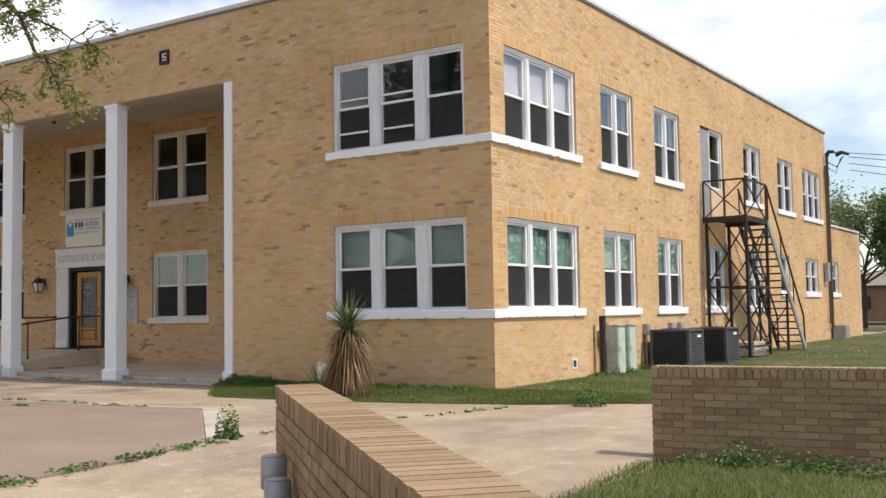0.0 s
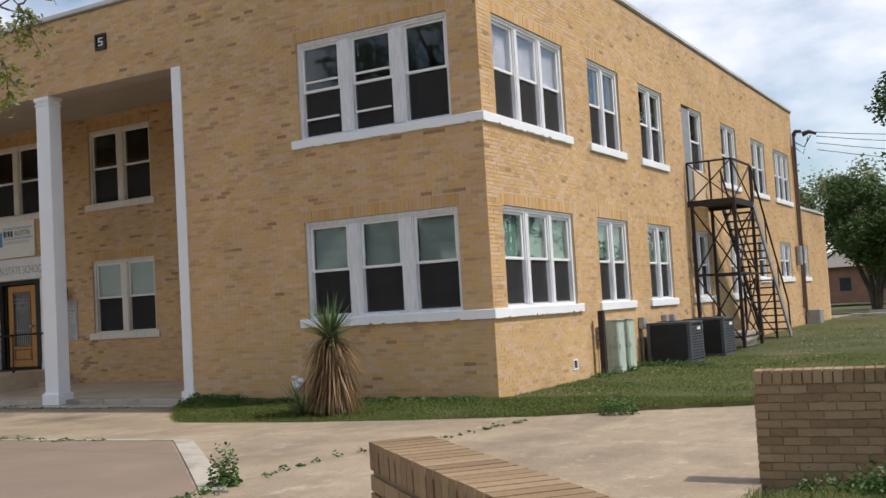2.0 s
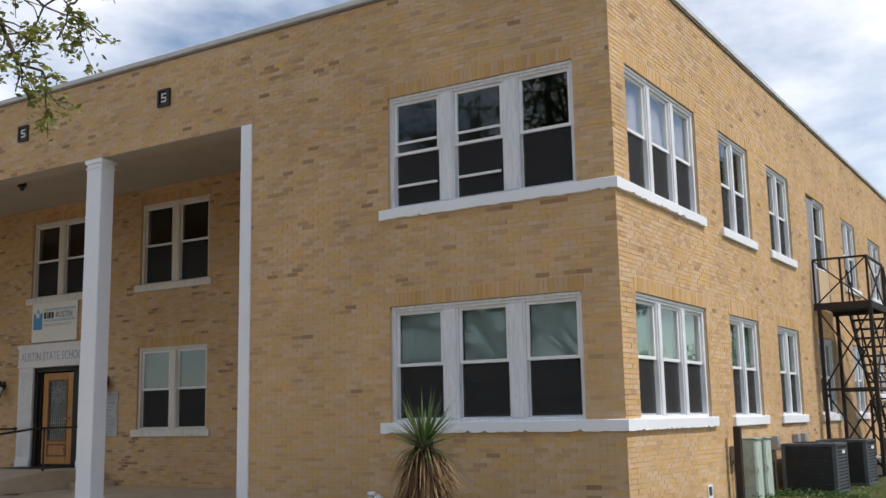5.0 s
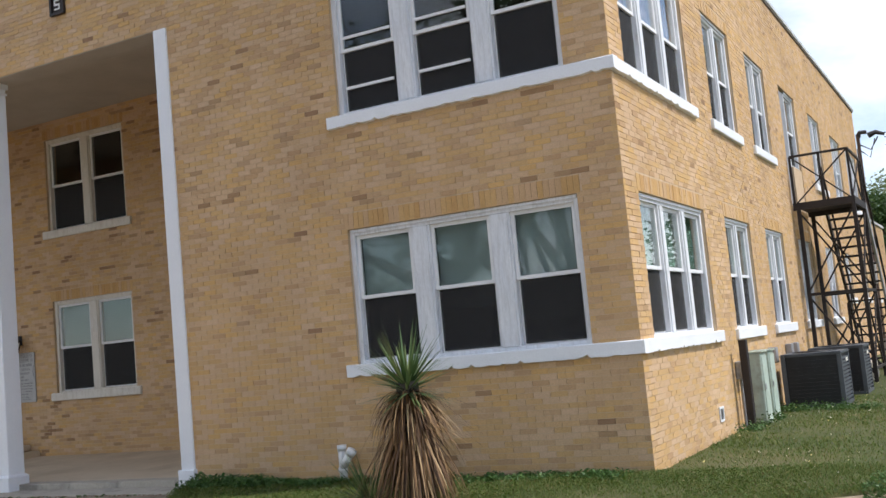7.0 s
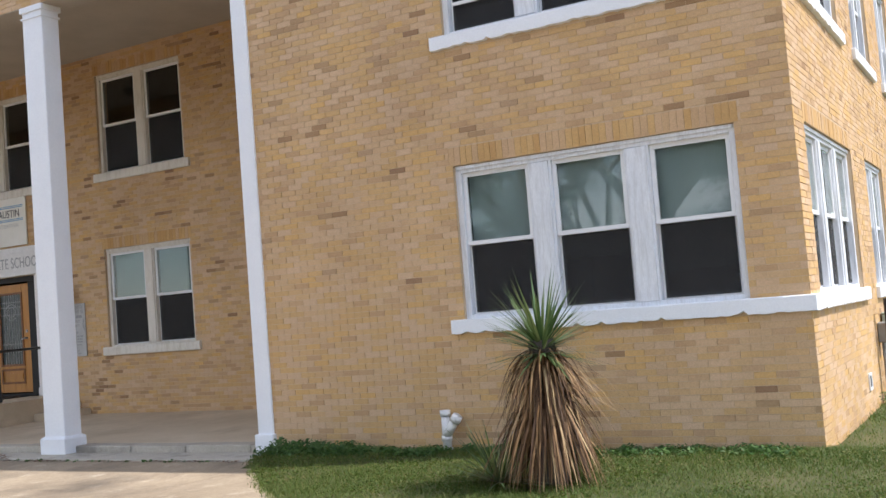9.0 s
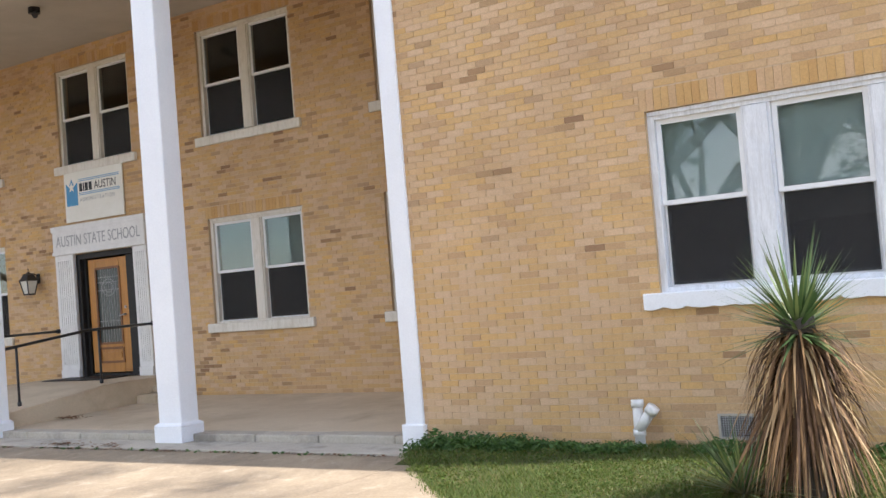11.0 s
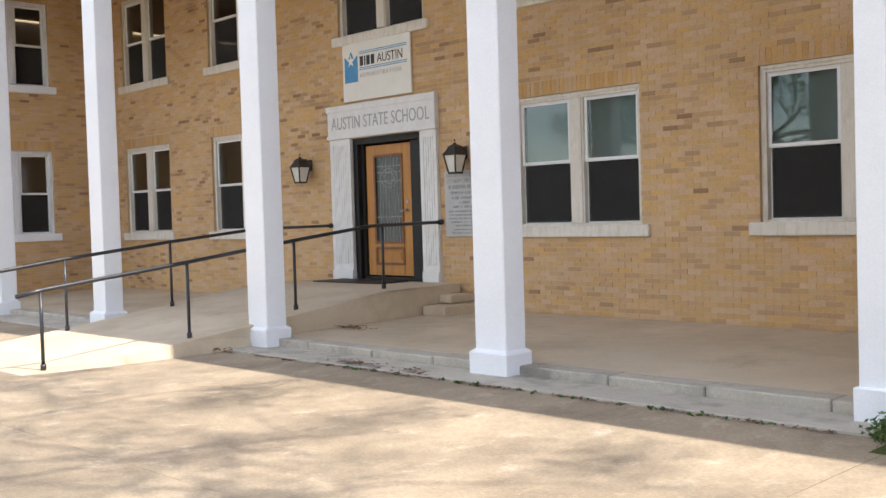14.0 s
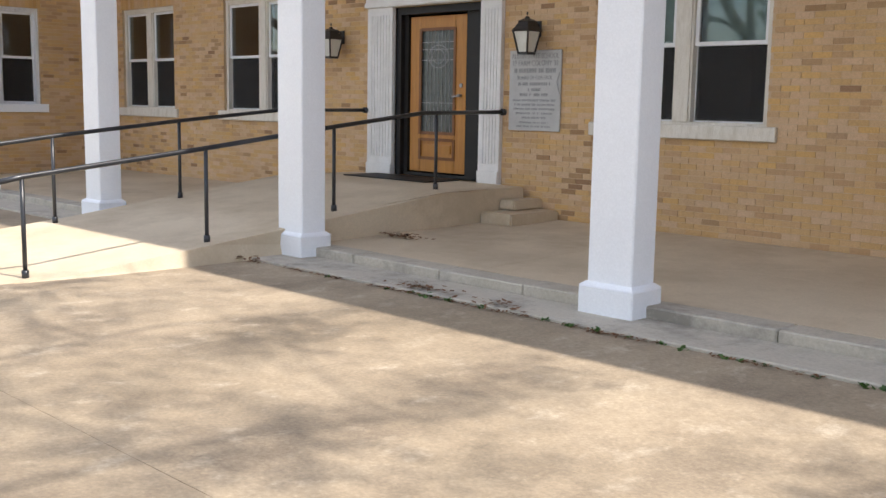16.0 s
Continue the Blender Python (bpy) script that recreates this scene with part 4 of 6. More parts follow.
right = [bm.verts.new((-24.36 + (0.22 if i > 3 else 0), y, z)) for i, (y, z) in enumerate(prof)] + [bm.verts.new((-24.14, DY - 0.087, 0.02)), bm.verts.new((-24.36, 13.4, 0.02))]
bm.faces.new(left)
bm.faces.new(right[::-1])
for i in range(len(left)):
    j = (i + 1) % len(left)
    bm.faces.new((left[i], left[j], right[j], right[i]))
soften(bm, 0.02, 2)
ramp = tagged(part("ramp", bm, M_PORCH), "tan concrete ramp rising to the entrance landing", "ramp", "", "structure")
steps = tagged(empty("steps", (-23.9, 20.5, 0.35)), "two small concrete steps beside the landing", "steps")
L = at(steps)
for (x0, x1, y0, y1, z1) in ((-24.135, -23.62, 20.10, 21.02, 0.49), (-24.135, -23.88, 20.45, 21.02, 0.62)):
    bm = bmesh.new()
    box(bm, (x0, y0, 0.33 if z1 < 0.6 else 0.501), (x1, y1, z1), L)
    soften(bm, 0.02, 2)
    part("step", bm, M_PORCH, steps)


def handrail(x, posts, line):
    """A round black rail on posts with wall flange."""
    root = tagged(empty("handrail", (x, posts[0][0], posts[0][1])), "black painted steel pipe handrail along the ramp", "handrail", "handrails of the ramp")
    L = at(root)
    bm = bmesh.new()
    tube(bm, [L(x, y, z) for y, z in line], 0.026, 10)
    part("rail", bm, M_RAIL, root, "", True)
    for (y, z) in posts:
        zt = np.interp(y, [p[0] for p in line], [p[1] for p in line])
        bm = bmesh.new()
        tube(bm, [L(x, y, z), L(x, y, float(zt))], 0.021, 10)
        post = part("post", bm, M_RAIL, root, "", True)
        bm = bmesh.new()
        tube(bm, [L(x, y, z - 0.005), L(x, y, z + 0.07)], 0.033, 10)
        part("collar", bm, M_RAIL, post, "", True)
    y, z = line[-1]
    bm = bmesh.new()
    tube(bm, [L(x, y - 0.05, z), L(x, y + 0.005, z)], 0.045, 10)
    part("flange", bm, M_RAIL, root, "", True)
    return root


handrail(-24.55, [(14.58, 0.195), (16.46, 0.365), (18.12, 0.58), (19.73, 0.757)], [(14.3, 1.05), (14.58, 1.10), (16.46, 1.32), (18.12, 1.53), (19.5, 1.69), (DY - 0.06, 1.71)])
handrail(-27.30, [(14.45, 0.19), (16.12, 0.33), (17.80, 0.54), (19.55, 0.757)], [(13.0, 0.95), (14.45, 1.13), (16.12, 1.35), (17.80, 1.53), (19.4, 1.68), (DY - 0.06, 1.69)])

bm = bmesh.new()
rng = random.Random(11)
for cx, cy, cz, n, sp in ((-23.9, 18.55, 0.325, 90, 0.16), (-24.6, 16.7, 0.205, 120, 0.25), (-21.9, 16.95, 0.205, 60, 0.18), (-20.9, 16.9, 0.205, 30, 0.15)):
    for k in range(n):
        p = Vector((cx + rng.gauss(0, sp), cy + rng.gauss(0, sp * 0.35), cz + rng.uniform(0, 0.03)))
        a = rng.uniform(0, 6.28)
        u, w = Vector((math.cos(a), math.sin(a), rng.uniform(-0.3, 0.3))) * 0.035, Vector((-math.sin(a), math.cos(a), rng.uniform(-0.3, 0.3))) * 0.017
        bm.faces.new([bm.verts.new(p + q) for q in (-u, w, u, -w)])
for k in range(700):
    x = rng.uniform(-24.3, -16.0)
    if noise.noise((x * 1.7, 0, 5)) < -0.15:
        continue
    p = Vector((x, 16.80 + rng.gauss(0, 0.03), 0.178 + rng.uniform(0, 0.012)))
    a = rng.uniform(0, 6.28)
    u, w = Vector((math.cos(a), math.sin(a), rng.uniform(-0.3, 0.3))) * 0.022, Vector((-math.sin(a), math.cos(a), rng.uniform(-0.3, 0.3))) * 0.011
    bm.faces.new([bm.verts.new(p + q) for q in (-u, w, u, -w)])
tagged(part("dry_leaves", bm, M_DEADLEAF), "brown dry leaves gathered on the porch edge", "leaves", "", "stuff")

# square ornaments on the band above the portico
for k, ox in enumerate((-18.24, -22.28, -26.32, -30.36)):
    orn = tagged(empty("wall_ornament", (ox, FRONT_Y, 7.42)), "dark square cast ornament set in the brick band", "ornament", "ornaments of the brick band")
    bm = bmesh.new()
    for a, b in (((-0.15, -0.05, 0), (0.15, 0.02, 0.04)), ((-0.15, -0.05, 0.28), (0.15, 0.02, 0.32)), ((-0.15, -0.05, 0.041), (-0.11, 0.02, 0.279)), ((0.11, -0.05, 0.041), (0.15, 0.02, 0.279))):
        box(bm, a, b)
    part("rim", bm, M_RUST, orn)
    bm = bmesh.new()
    box(bm, (-0.109, -0.02, 0.041), (0.109, 0.0, 0.279))
    part("panel", bm, M_RUST, orn)
    bm = bmesh.new()
    for a, b in (((-0.06, -0.035, 0.22), (0.06, -0.021, 0.245)), ((-0.06, -0.035, 0.15), (0.06, -0.021, 0.175)), ((-0.06, -0.035, 0.08), (0.06, -0.021, 0.105)), ((-0.06, -0.035, 0.176), (-0.035, -0.021, 0.219)), ((0.035, -0.035, 0.106), (0.06, -0.021, 0.149))):
        box(bm, a, b)
    part("relief", bm, M_LIMESTONE, orn)

# ceiling light under the portico
bm = bmesh.new()
tube(bm, [(-24.6, 18.9, 7.20), (-24.6, 18.9, 7.10)], 0.10, 12)
tube(bm, [(-24.6, 18.9, 7.10), (-24.45, 18.8, 7.02)], 0.05, 10)
tagged(part("ceiling_light", bm, M_IRON), "small dark lamp fixed under the portico ceiling", "ceiling lamp")

# ---- low walls ----
def low_wall(origin, way, length, top, thick, label, ends, seed):
    """A low brick wall: courses, and a rowlock course on top, every brick its own."""
    e = Vector((*way, 0)).normalized()
    n = Vector((e.y, -e.x, 0))
    o = Vector((*origin, 0))
    wall = tagged(empty("garden_wall", o), label, "wall")
    rng = random.Random(seed)

    def m(u, d, z):
        return e * u + n * d + Vector((0, 0, z))

    bm = bmesh.new()
    box(bm, (0.012, -thick + 0.012, 0.05), (length - 0.012, -0.012, top - 0.02), m)
    part("core", bm, M_DARKMORTAR, wall)
    shapes = {}

    def one(a, b):
        size = tuple(round(q - p, 3) for p, q in zip(a, b))
        if size not in shapes:
            bm = bmesh.new()
            box(bm, (0, 0, 0), size, m)
            bmesh.ops.recalc_face_normals(bm, faces=bm.faces)
            me = bpy.data.meshes.new("brick")
            bm.to_mesh(me)
            bm.free()
            me.materials.append(M_LOWBRICK_SHADED)
            shapes[size] = me
        ob = new("brick", shapes[size])
        ob.location = m(a[0], a[1] + rng.uniform(-0.002, 0.002), a[2] + rng.uniform(-0.001, 0.001))
        ob.parent = wall

    k = 0
    while (k + 1) * 0.0765 < length:
        one((k * 0.0765 + 0.006, -thick, top - 0.105), (k * 0.0765 + 0.0705, 0.0, top))
        k += 1
    z, row = top - 0.115 - 0.0677, 0
    while z > 0.10:
        u = -0.1 * (row % 2)
        while u < length:
            a, b = max(u, 0), min(u + 0.20, length)
            if b - a > 0.04:
                one((a, -0.09, z), (b, -0.003, z + 0.0577))
                if "back" in ends:
                    one((a, -thick + 0.003, z), (b, -thick + 0.09, z + 0.0577))
            u += 0.21
        if row % 2:
            one((-0.002, -thick + 0.095, z), (0.088, -0.095, z + 0.0577))
        else:
            one((-0.003, -thick + 0.092, z), (0.085, -0.092, z + 0.0577))
        z, row = z - 0.0677, row + 1
    return wall


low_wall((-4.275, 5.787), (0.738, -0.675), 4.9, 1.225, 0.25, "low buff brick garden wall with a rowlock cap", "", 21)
low_wall((-4.09, 11.02), (0.9955, 0.095), 6.0, 1.07, 0.27, "low tan brick garden wall in shade, partly in its colour, with soldier cap", "", 22)
stub = tagged(empty("conduit_box", (-3.51, 4.97, 0.17)), "grey weatherproof conduit boxes fixed beside the wall", "conduit box")
for (dx, dy, zt) in ((-0.075, 0.06, 0.785), (0.06, -0.06, 0.70)):
    bm = bmesh.new()
    tube(bm, [(dx, dy, 0), (dx, dy, zt - 0.16)], 0.05, 12)
    tube(bm, [(dx, dy, zt - 0.16), (dx, dy, zt - 0.01)], 0.064, 14)
    tube(bm, [(dx, dy, zt - 0.01), (dx, dy, zt)], 0.055, 14)
    part("pipe", bm, M_STEEL, stub, "", True)

# ---- along the sunlit side ----
def fire_escape():
    X0, X1, Y0, Y1, Z = EAST_X + 0.12, -8.42, 28.25, 30.2, 4.04
    root = tagged(empty("fire_escape", (X1, Y0, 0.35)), "dark iron fire escape with steep stairs on the brick wall", "fire escape")
    L = at(root)

    def add(name, bars, w, label="", mat=M_RUST):
        bm = bmesh.new()
        for p, q in bars:
            bar(bm, L(*p), L(*q), w)
        return part(name, bm, mat, root, label)

    bm = bmesh.new()
    box(bm, (EAST_X + 0.02, Y0, Z - 0.10), (X1 + 0.04, Y0 + 0.05, Z + 0.05), L)
    box(bm, (EAST_X + 0.02, Y1 - 0.05, Z - 0.10), (X1 + 0.04, Y1, Z + 0.05), L)
    box(bm, (X1 - 0.01, Y0 + 0.05, Z - 0.10), (X1 + 0.04, Y1 - 0.05, Z + 0.05), L)
    deck = part("platform", bm, M_RUST, root)
    k = 0
    while Y0 + 0.08 + k * 0.09 < Y1 - 0.05:
        y = Y0 + 0.08 + k * 0.09
        one_box("slat", (EAST_X + 0.02, y, Z), (X1 - 0.012, y + 0.06, Z + 0.03), M_RUST, deck, "", L)
        k += 1
    for x, y in ((X0, Y0 + 0.05), (X1, Y0 + 0.05), (X0, Y1 - 0.05), (X1, Y1 - 0.05)):
        add("leg", [((x, y, 0.36), (x, y, Z - 0.1))], 0.075)
    for za, zb in ((0.5, 2.15), (2.25, 3.9)):
        for p, q in (((X0, Y0 + 0.05), (X1, Y0 + 0.05)), ((X1, Y0 + 0.05), (X1, Y1 - 0.05)), ((X0, Y1 - 0.05), (X1, Y1 - 0.05))):
            add("brace", [((*p, za), (*q, zb)), ((*p, zb), (*q, za))], 0.034)
    for p, q in (((X0, Y0 + 0.05), (X1, Y0 + 0.05)), ((X1, Y0 + 0.05), (X1, Y1 - 0.05)), ((X0, Y1 - 0.05), (X1, Y1 - 0.05))):
        add("girt", [((*p, 2.2), (*q, 2.2))], 0.06)
        add("girt", [((*p, 0.62), (*q, 0.62))], 0.05)
    H = 1.02
    for x, y in ((X0 - 0.06, Y0 + 0.03), (X1, Y0 + 0.03), (X1, Y1 - 0.03), (X1 - 0.55, Y0 + 0.03)):
        add("rail_post", [((x, y, Z), (x, y, Z + H))], 0.045)
    add("top_rail", [((X0 - 0.06, Y0 + 0.03, Z + H), (X1, Y0 + 0.03, Z + H)), ((X1, Y0 + 0.03, Z + H), (X1, Y1 - 0.03, Z + H))], 0.045)
    add("rail_brace", [((X0 - 0.06, Y0 + 0.03, Z), (X1, Y0 + 0.03, Z + H)), ((X0 - 0.06, Y0 + 0.03, Z + H), (X1, Y0 + 0.03, Z))], 0.028)
    add("rail_brace", [((X1, Y0 + 0.03, Z), (X1, Y1 - 0.03, Z + H)), ((X1, Y0 + 0.03, Z + H), (X1, Y1 - 0.03, Z))], 0.028)
    YB, ZB = 33.75, 0.40
    xs = (X1 - 0.78, X1 + 0.02)
    for i, x in enumerate(xs):
        bm = bmesh.new()
        bar(bm, L(x, Y1, Z), L(x, YB, ZB), 0.045, 0.20)
        part("stringer", bm, M_STEEL if i else M_RUST, root, "weathered grey stringer" if i else "")
        add("handrail", [((x, Y1, Z + 0.98), (x, YB - 0.1, ZB + 1.0)), ((x, YB - 0.1, ZB + 1.0), (x, YB, ZB))], 0.042)
        for f in (0.02, 0.35, 0.68):
            y, z = Y1 + f * (YB - Y1), Z + f * (ZB - Z)
            add("baluster", [((x, y, z), (x, y, z + 1.0))], 0.03)
    n = 18
    for k in range(1, n):
        y, z = Y1 + (YB - Y1) * k / n, Z + (ZB - Z) * k / n
        bm = bmesh.new()
        box(bm, (xs[0] + 0.024, y - 0.11, z - 0.02), (xs[1] - 0.024, y + 0.11, z + 0.02), L)
        part("tread", bm, M_RUST, root)
    add("strut", [((xs[1], 31.9, 0.40), (xs[1], 31.9, 2.0)), ((xs[0], 31.9, 0.40), (xs[0], 31.9, 2.0))], 0.06)
    add("brace", [((xs[0], 31.9, 0.5), (xs[1], 31.9, 1.7)), ((xs[0], 31.9, 1.7), (xs[1], 31.9, 0.5))], 0.03)
    return root


fire_escape()
bm = bmesh.new()
box(bm, (-9.50, 29.1, 0.34), (-8.55, 30.2, 0.72))
soften(bm, 0.015)
tagged(part("concrete_block", bm, M_CURB), "grey concrete footing block under the fire escape", "block")


def condenser(x0, y0, w, d, h):
    root = tagged(empty("air_conditioner", (x0, y0, 0.29)), "charcoal outdoor air conditioning unit on the grass", "air conditioner", "units beside the wall")
    bm = bmesh.new()
    box(bm, (0.03, 0.03, 0.03), (w - 0.03, d - 0.03, h - 0.05))
    part("coil", bm, M_ACDARK, root)
    bm = bmesh.new()
    box(bm, (-0.01, -0.01, h - 0.05), (w + 0.01, d + 0.01, h))
    soften(bm, 0.015, 2)
    part("top", bm, M_ACGREY, root)
    one_box("base_pan", (0, 0, 0), (w, d, 0.05), M_ACGREY, root)
    for cx, cy in ((0, 0), (w - 0.07, 0), (0, d - 0.07), (w - 0.07, d - 0.07)):
        one_box("corner_post", (cx, cy, 0.05), (cx + 0.07, cy + 0.07, h - 0.05), M_ACGREY, root)
    for k in range(12):
        z = 0.09 + k * (h - 0.17) / 12
        # paler steel on the sunlit side, charcoal on the shaded one: light in colour
        one_box("louvre", (w - 0.028, 0.075, z), (w - 0.004, d - 0.075, z + 0.030), M_ACGREY, root)
        one_box("louvre", (0.075, 0.004, z), (w - 0.075, 0.020, z + 0.022), M_ACDARK, root)
    one_box("label_plate", (w - 0.004, d * 0.55, h - 0.19), (w - 0.001, d * 0.8, h - 0.13), M_SIGN, root)
    bm = bmesh.new()
    for r in (0.12, 0.2, 0.28, 0.36):
        ring = [(w / 2 + r * math.cos(k * math.pi / 8), d / 2 + r * math.sin(k * math.pi / 8), h + 0.012) for k in range(17)]
        tube(bm, ring, 0.006, 5)
    part("fan_guard", bm, M_ACDARK, root)
    return root


condenser(-9.40, 23.95, 0.95, 0.95, 0.88)
condenser(-9.33, 26.35, 0.95, 0.95, 0.88)

for y0, y1 in ((21.93, 22.30), (22.52, 22.90)):
    cab = tagged(empty("utility_cabinet", (EAST_X, y0, 0.26)), "tall pale green utility cabinet against the wall", "utility cabinet", "cabinets against the wall")
    bm = bmesh.new()
    box(bm, (0.02, 0, 0), (0.30, y1 - y0, 1.04))
    soften(bm, 0.012)
    part("case", bm, M_GREENBOX, cab)
    bm = bmesh.new()
    box(bm, (0.302, 0.02, 0.03), (0.312, y1 - y0 - 0.02, 0.99))
    door_part = part("door", bm, M_GREENBOX, cab)
    one_box("latch", (0.3125, 0.04, 0.5), (0.325, 0.07, 0.58), M_STEEL, door_part)
    one_box("hood", (0.015, -0.012, 1.042), (0.33, y1 - y0 + 0.012, 1.06), M_GREENBOX, cab)
post = tagged(empty("wooden_post", (-9.42, 21.42, 0.2)), "weathered brown post standing at the wall", "post")
bm = bmesh.new()
bar(bm, (0, 0, 0), (0, 0, 1.32), 0.11)
soften(bm, 0.008)
part("shaft", bm, M_RUST, post)
for y, z0, z1 in ((21.62, 0.25, 0.95), (24.1, 0.3, 1.05)):
    con = tagged(empty("conduit", (EAST_X + 0.05, y, z0)), "grey conduit with a small box on the brick wall", "conduit", "conduits on the side wall")
    bm = bmesh.new()
    tube(bm, [(0, 0, 0), (0, 0, z1 - z0)], 0.022, 8)
    part("pipe", bm, M_STEEL, con)
    one_box("box", (-0.045, -0.09, z1 - z0), (0.09, 0.09, z1 - z0 + 0.26), M_STEEL, con, "", None, 0.01)
for y in (23.2, 25.6, 26.2):
    dis = tagged(empty("disconnect_box", (EAST_X, y, 1.05)), "small grey electrical box on the brick wall", "electrical box", "boxes on the side wall")
    one_box("case", (0.004, 0, 0), (0.12, 0.2, 0.26), M_STEEL, dis, "", None, 0.01)
    bm = bmesh.new()
    tube(bm, [(0.06, 0.1, 0.0), (0.06, 0.1, -0.4), (0.12, 0.1, -0.7)], 0.014, 6)
    part("cable", bm, M_IRON, dis)
vent = tagged(empty("wall_vent", (EAST_X, 20.30, 0.46)), "small white framed vent low in the brick wall", "vent")
for a, b in (((0, 0), (0.22, 0.03)), ((0, 0.17), (0.22, 0.20)), ((0, 0.031), (0.03, 0.169)), ((0.19, 0.031), (0.22, 0.169))):
    one_box("frame_bar", (0.003, a[0], a[1]), (0.02, b[0], b[1]), M_WHITE, vent)
# plain dark plate painting the shaded hole behind the frame
one_box("mesh", (0.003, 0.03, 0.03), (0.008, 0.19, 0.17), M_HOLE_SHADE, vent)
grille = tagged(empty("floor_vent", (-12.85, FRONT_Y, 0.315)), "rusty framed mesh vent low in the front wall", "vent")
one_box("shade_backing", (0.02, -0.006, 0.02), (0.34, -0.003, 0.215), M_HOLE_SHADE, grille)
for a, b in (((0, 0), (0.36, 0.022)), ((0, 0.213), (0.36, 0.235)), ((0, 0.0225), (0.022, 0.2125)), ((0.338, 0.0225), (0.36, 0.2125))):
    one_box("frame_bar", (a[0], -0.016, a[1]), (b[0], -0.003, b[1]), M_CURB, grille)
for k in range(15):
    one_box("wire", (0.024 + k * 0.0215, -0.010, 0.0225), (0.030 + k * 0.0215, -0.007, 0.2125), M_STEEL, grille)
for k in range(9):
    one_box("wire", (0.0225, -0.0105, 0.028 + k * 0.0215), (0.3375, -0.0075, 0.033 + k * 0.0215), M_STEEL, grille)

pvc = tagged(empty("drain_pipe", (-13.575, 17.13, 0.235)), "white plastic drain clean-out pipe at the wall", "drain pipe")
bm = bmesh.new()
tube(bm, [(0, 0, 0), (0, 0, 0.46)], 0.05, 14)
part("riser", bm, M_PVC, pvc, "", True)
bm = bmesh.new()
tube(bm, [(0.0, -0.01, 0.18), (0.15, -0.03, 0.37)], 0.05, 14)
tube(bm, [(0.13, -0.027, 0.345), (0.175, -0.033, 0.40)], 0.062, 14)
part("branch", bm, M_PVC, pvc, "", True)
for z0, z1 in ((0.0, 0.05), (0.13, 0.19), (0.40, 0.465)):
    bm = bmesh.new()
    tube(bm, [(0, 0, z0), (0, 0, z1)], 0.061, 14)
    part("collar", bm, M_PVC, pvc, "", True)

# service mast and wires at the far corner
mast = tagged(empty("service_mast", (EAST_X + 0.10, 42.15, 0.40)), "brown electrical conduit mast with weatherhead and insulator", "service mast")
bm = bmesh.new()
tube(bm, [(0, 0, 0.45), (0, 0, 7.05)], 0.055, 10)
part("conduit", bm, M_BROWNPIPE, mast)
bm = bmesh.new()
tube(bm, [(-0.02, -0.25, 0.6), (-0.02, -0.25, 6.6)], 0.03, 8)
part("conduit", bm, M_BROWNPIPE, mast)
bm = bmesh.new()
tube(bm, [(0, 0, 7.02), (0.08, 0, 7.16), (0.28, 0, 7.14)], 0.09, 10, 0.06)
part("weatherhead", bm, M_IRON, mast)
bm = bmesh.new()
tube(bm, [(0.32, 0, 7.02), (0.55, 0.05, 7.10), (0.80, 0.1, 7.0)], 0.10, 9, 0.05)
tube(bm, [(0.05, 0, 6.75), (0.35, 0.02, 6.55), (0.60, 0.05, 6.95)], 0.022, 6)
tube(bm, [(0.05, 0, 6.55), (0.30, 0.02, 6.30), (0.50, 0.05, 6.90)], 0.018, 6)
part("splice_bundle", bm, M_IRON, mast)
one_box("meter_box", (-0.08, -0.75, 2.2), (0.08, -0.42, 2.9), M_STEEL, mast, "", None, 0.02)
bm = bmesh.new()
box(bm, (-0.05, 0.1, 0.0), (0.45, 0.7, 0.55))
soften(bm, 0.02)
part("cabinet", bm, M_STEEL, mast, "low grey box")
for k, (z0, z1, dy) in enumerate(((7.0, 10.3, 0), (6.85, 9.6, 1), (6.6, 8.9, 2), (6.35, 8.2, 3))):
    a, b = Vector((EAST_X + 0.9, 42.2, 0.45 + z0)), Vector((0.5, 76 + dy, z1 + 1.0))
    cu = []
    for i in range(13):
        f = i / 12
        p = a.lerp(b, f)
        p.z -= 0.9 * 4 * f * (1 - f) * 0.5
        cu.append(p)
    bm = bmesh.new()
    tube(bm, cu, 0.014, 5)
    tagged(part("overhead_wire", bm, M_IRON), "black overhead service wire to the building's corner", "wire", "wires to the corner")

# ---- plants ----
def blade(verts, faces, base, way, length, width, droop, segs=3):
    """A long tapered leaf that bends down along its length."""
    p, d = Vector(base), Vector(way).normalized()
    side = d.cross(Vector((0, 0, 1)))
    side = side.normalized() if side.length > 1e-3 else Vector((1, 0, 0))
    n = len(verts)
    for i in range(segs + 1):
        f = i / segs
        w = width * (1 - f) * (0.6 + 0.8 * f if f < 0.5 else 1.0) + 0.001
        verts.extend((p - side * w / 2, p + side * w / 2))
        p = p + d * (length / segs)
        d = (d + Vector((0, 0, -droop))).normalized()
    for i in range(segs):
        a = n + 2 * i
        faces.append((a, a + 1, a + 3, a + 2))


yucca = tagged(empty("yucca", (-11.64, 15.60, 0.20)), "tall yucca with green rosette over a skirt of dead leaves", "yucca")
rng = random.Random(5)
bm = bmesh.new()
tube(bm, [(0, 0, 0), (0.02, 0, 0.6), (0, 0, 1.27)], 0.16, 10, 0.12)
part("trunk", bm, M_BARK, yucca)
v, f = [], []
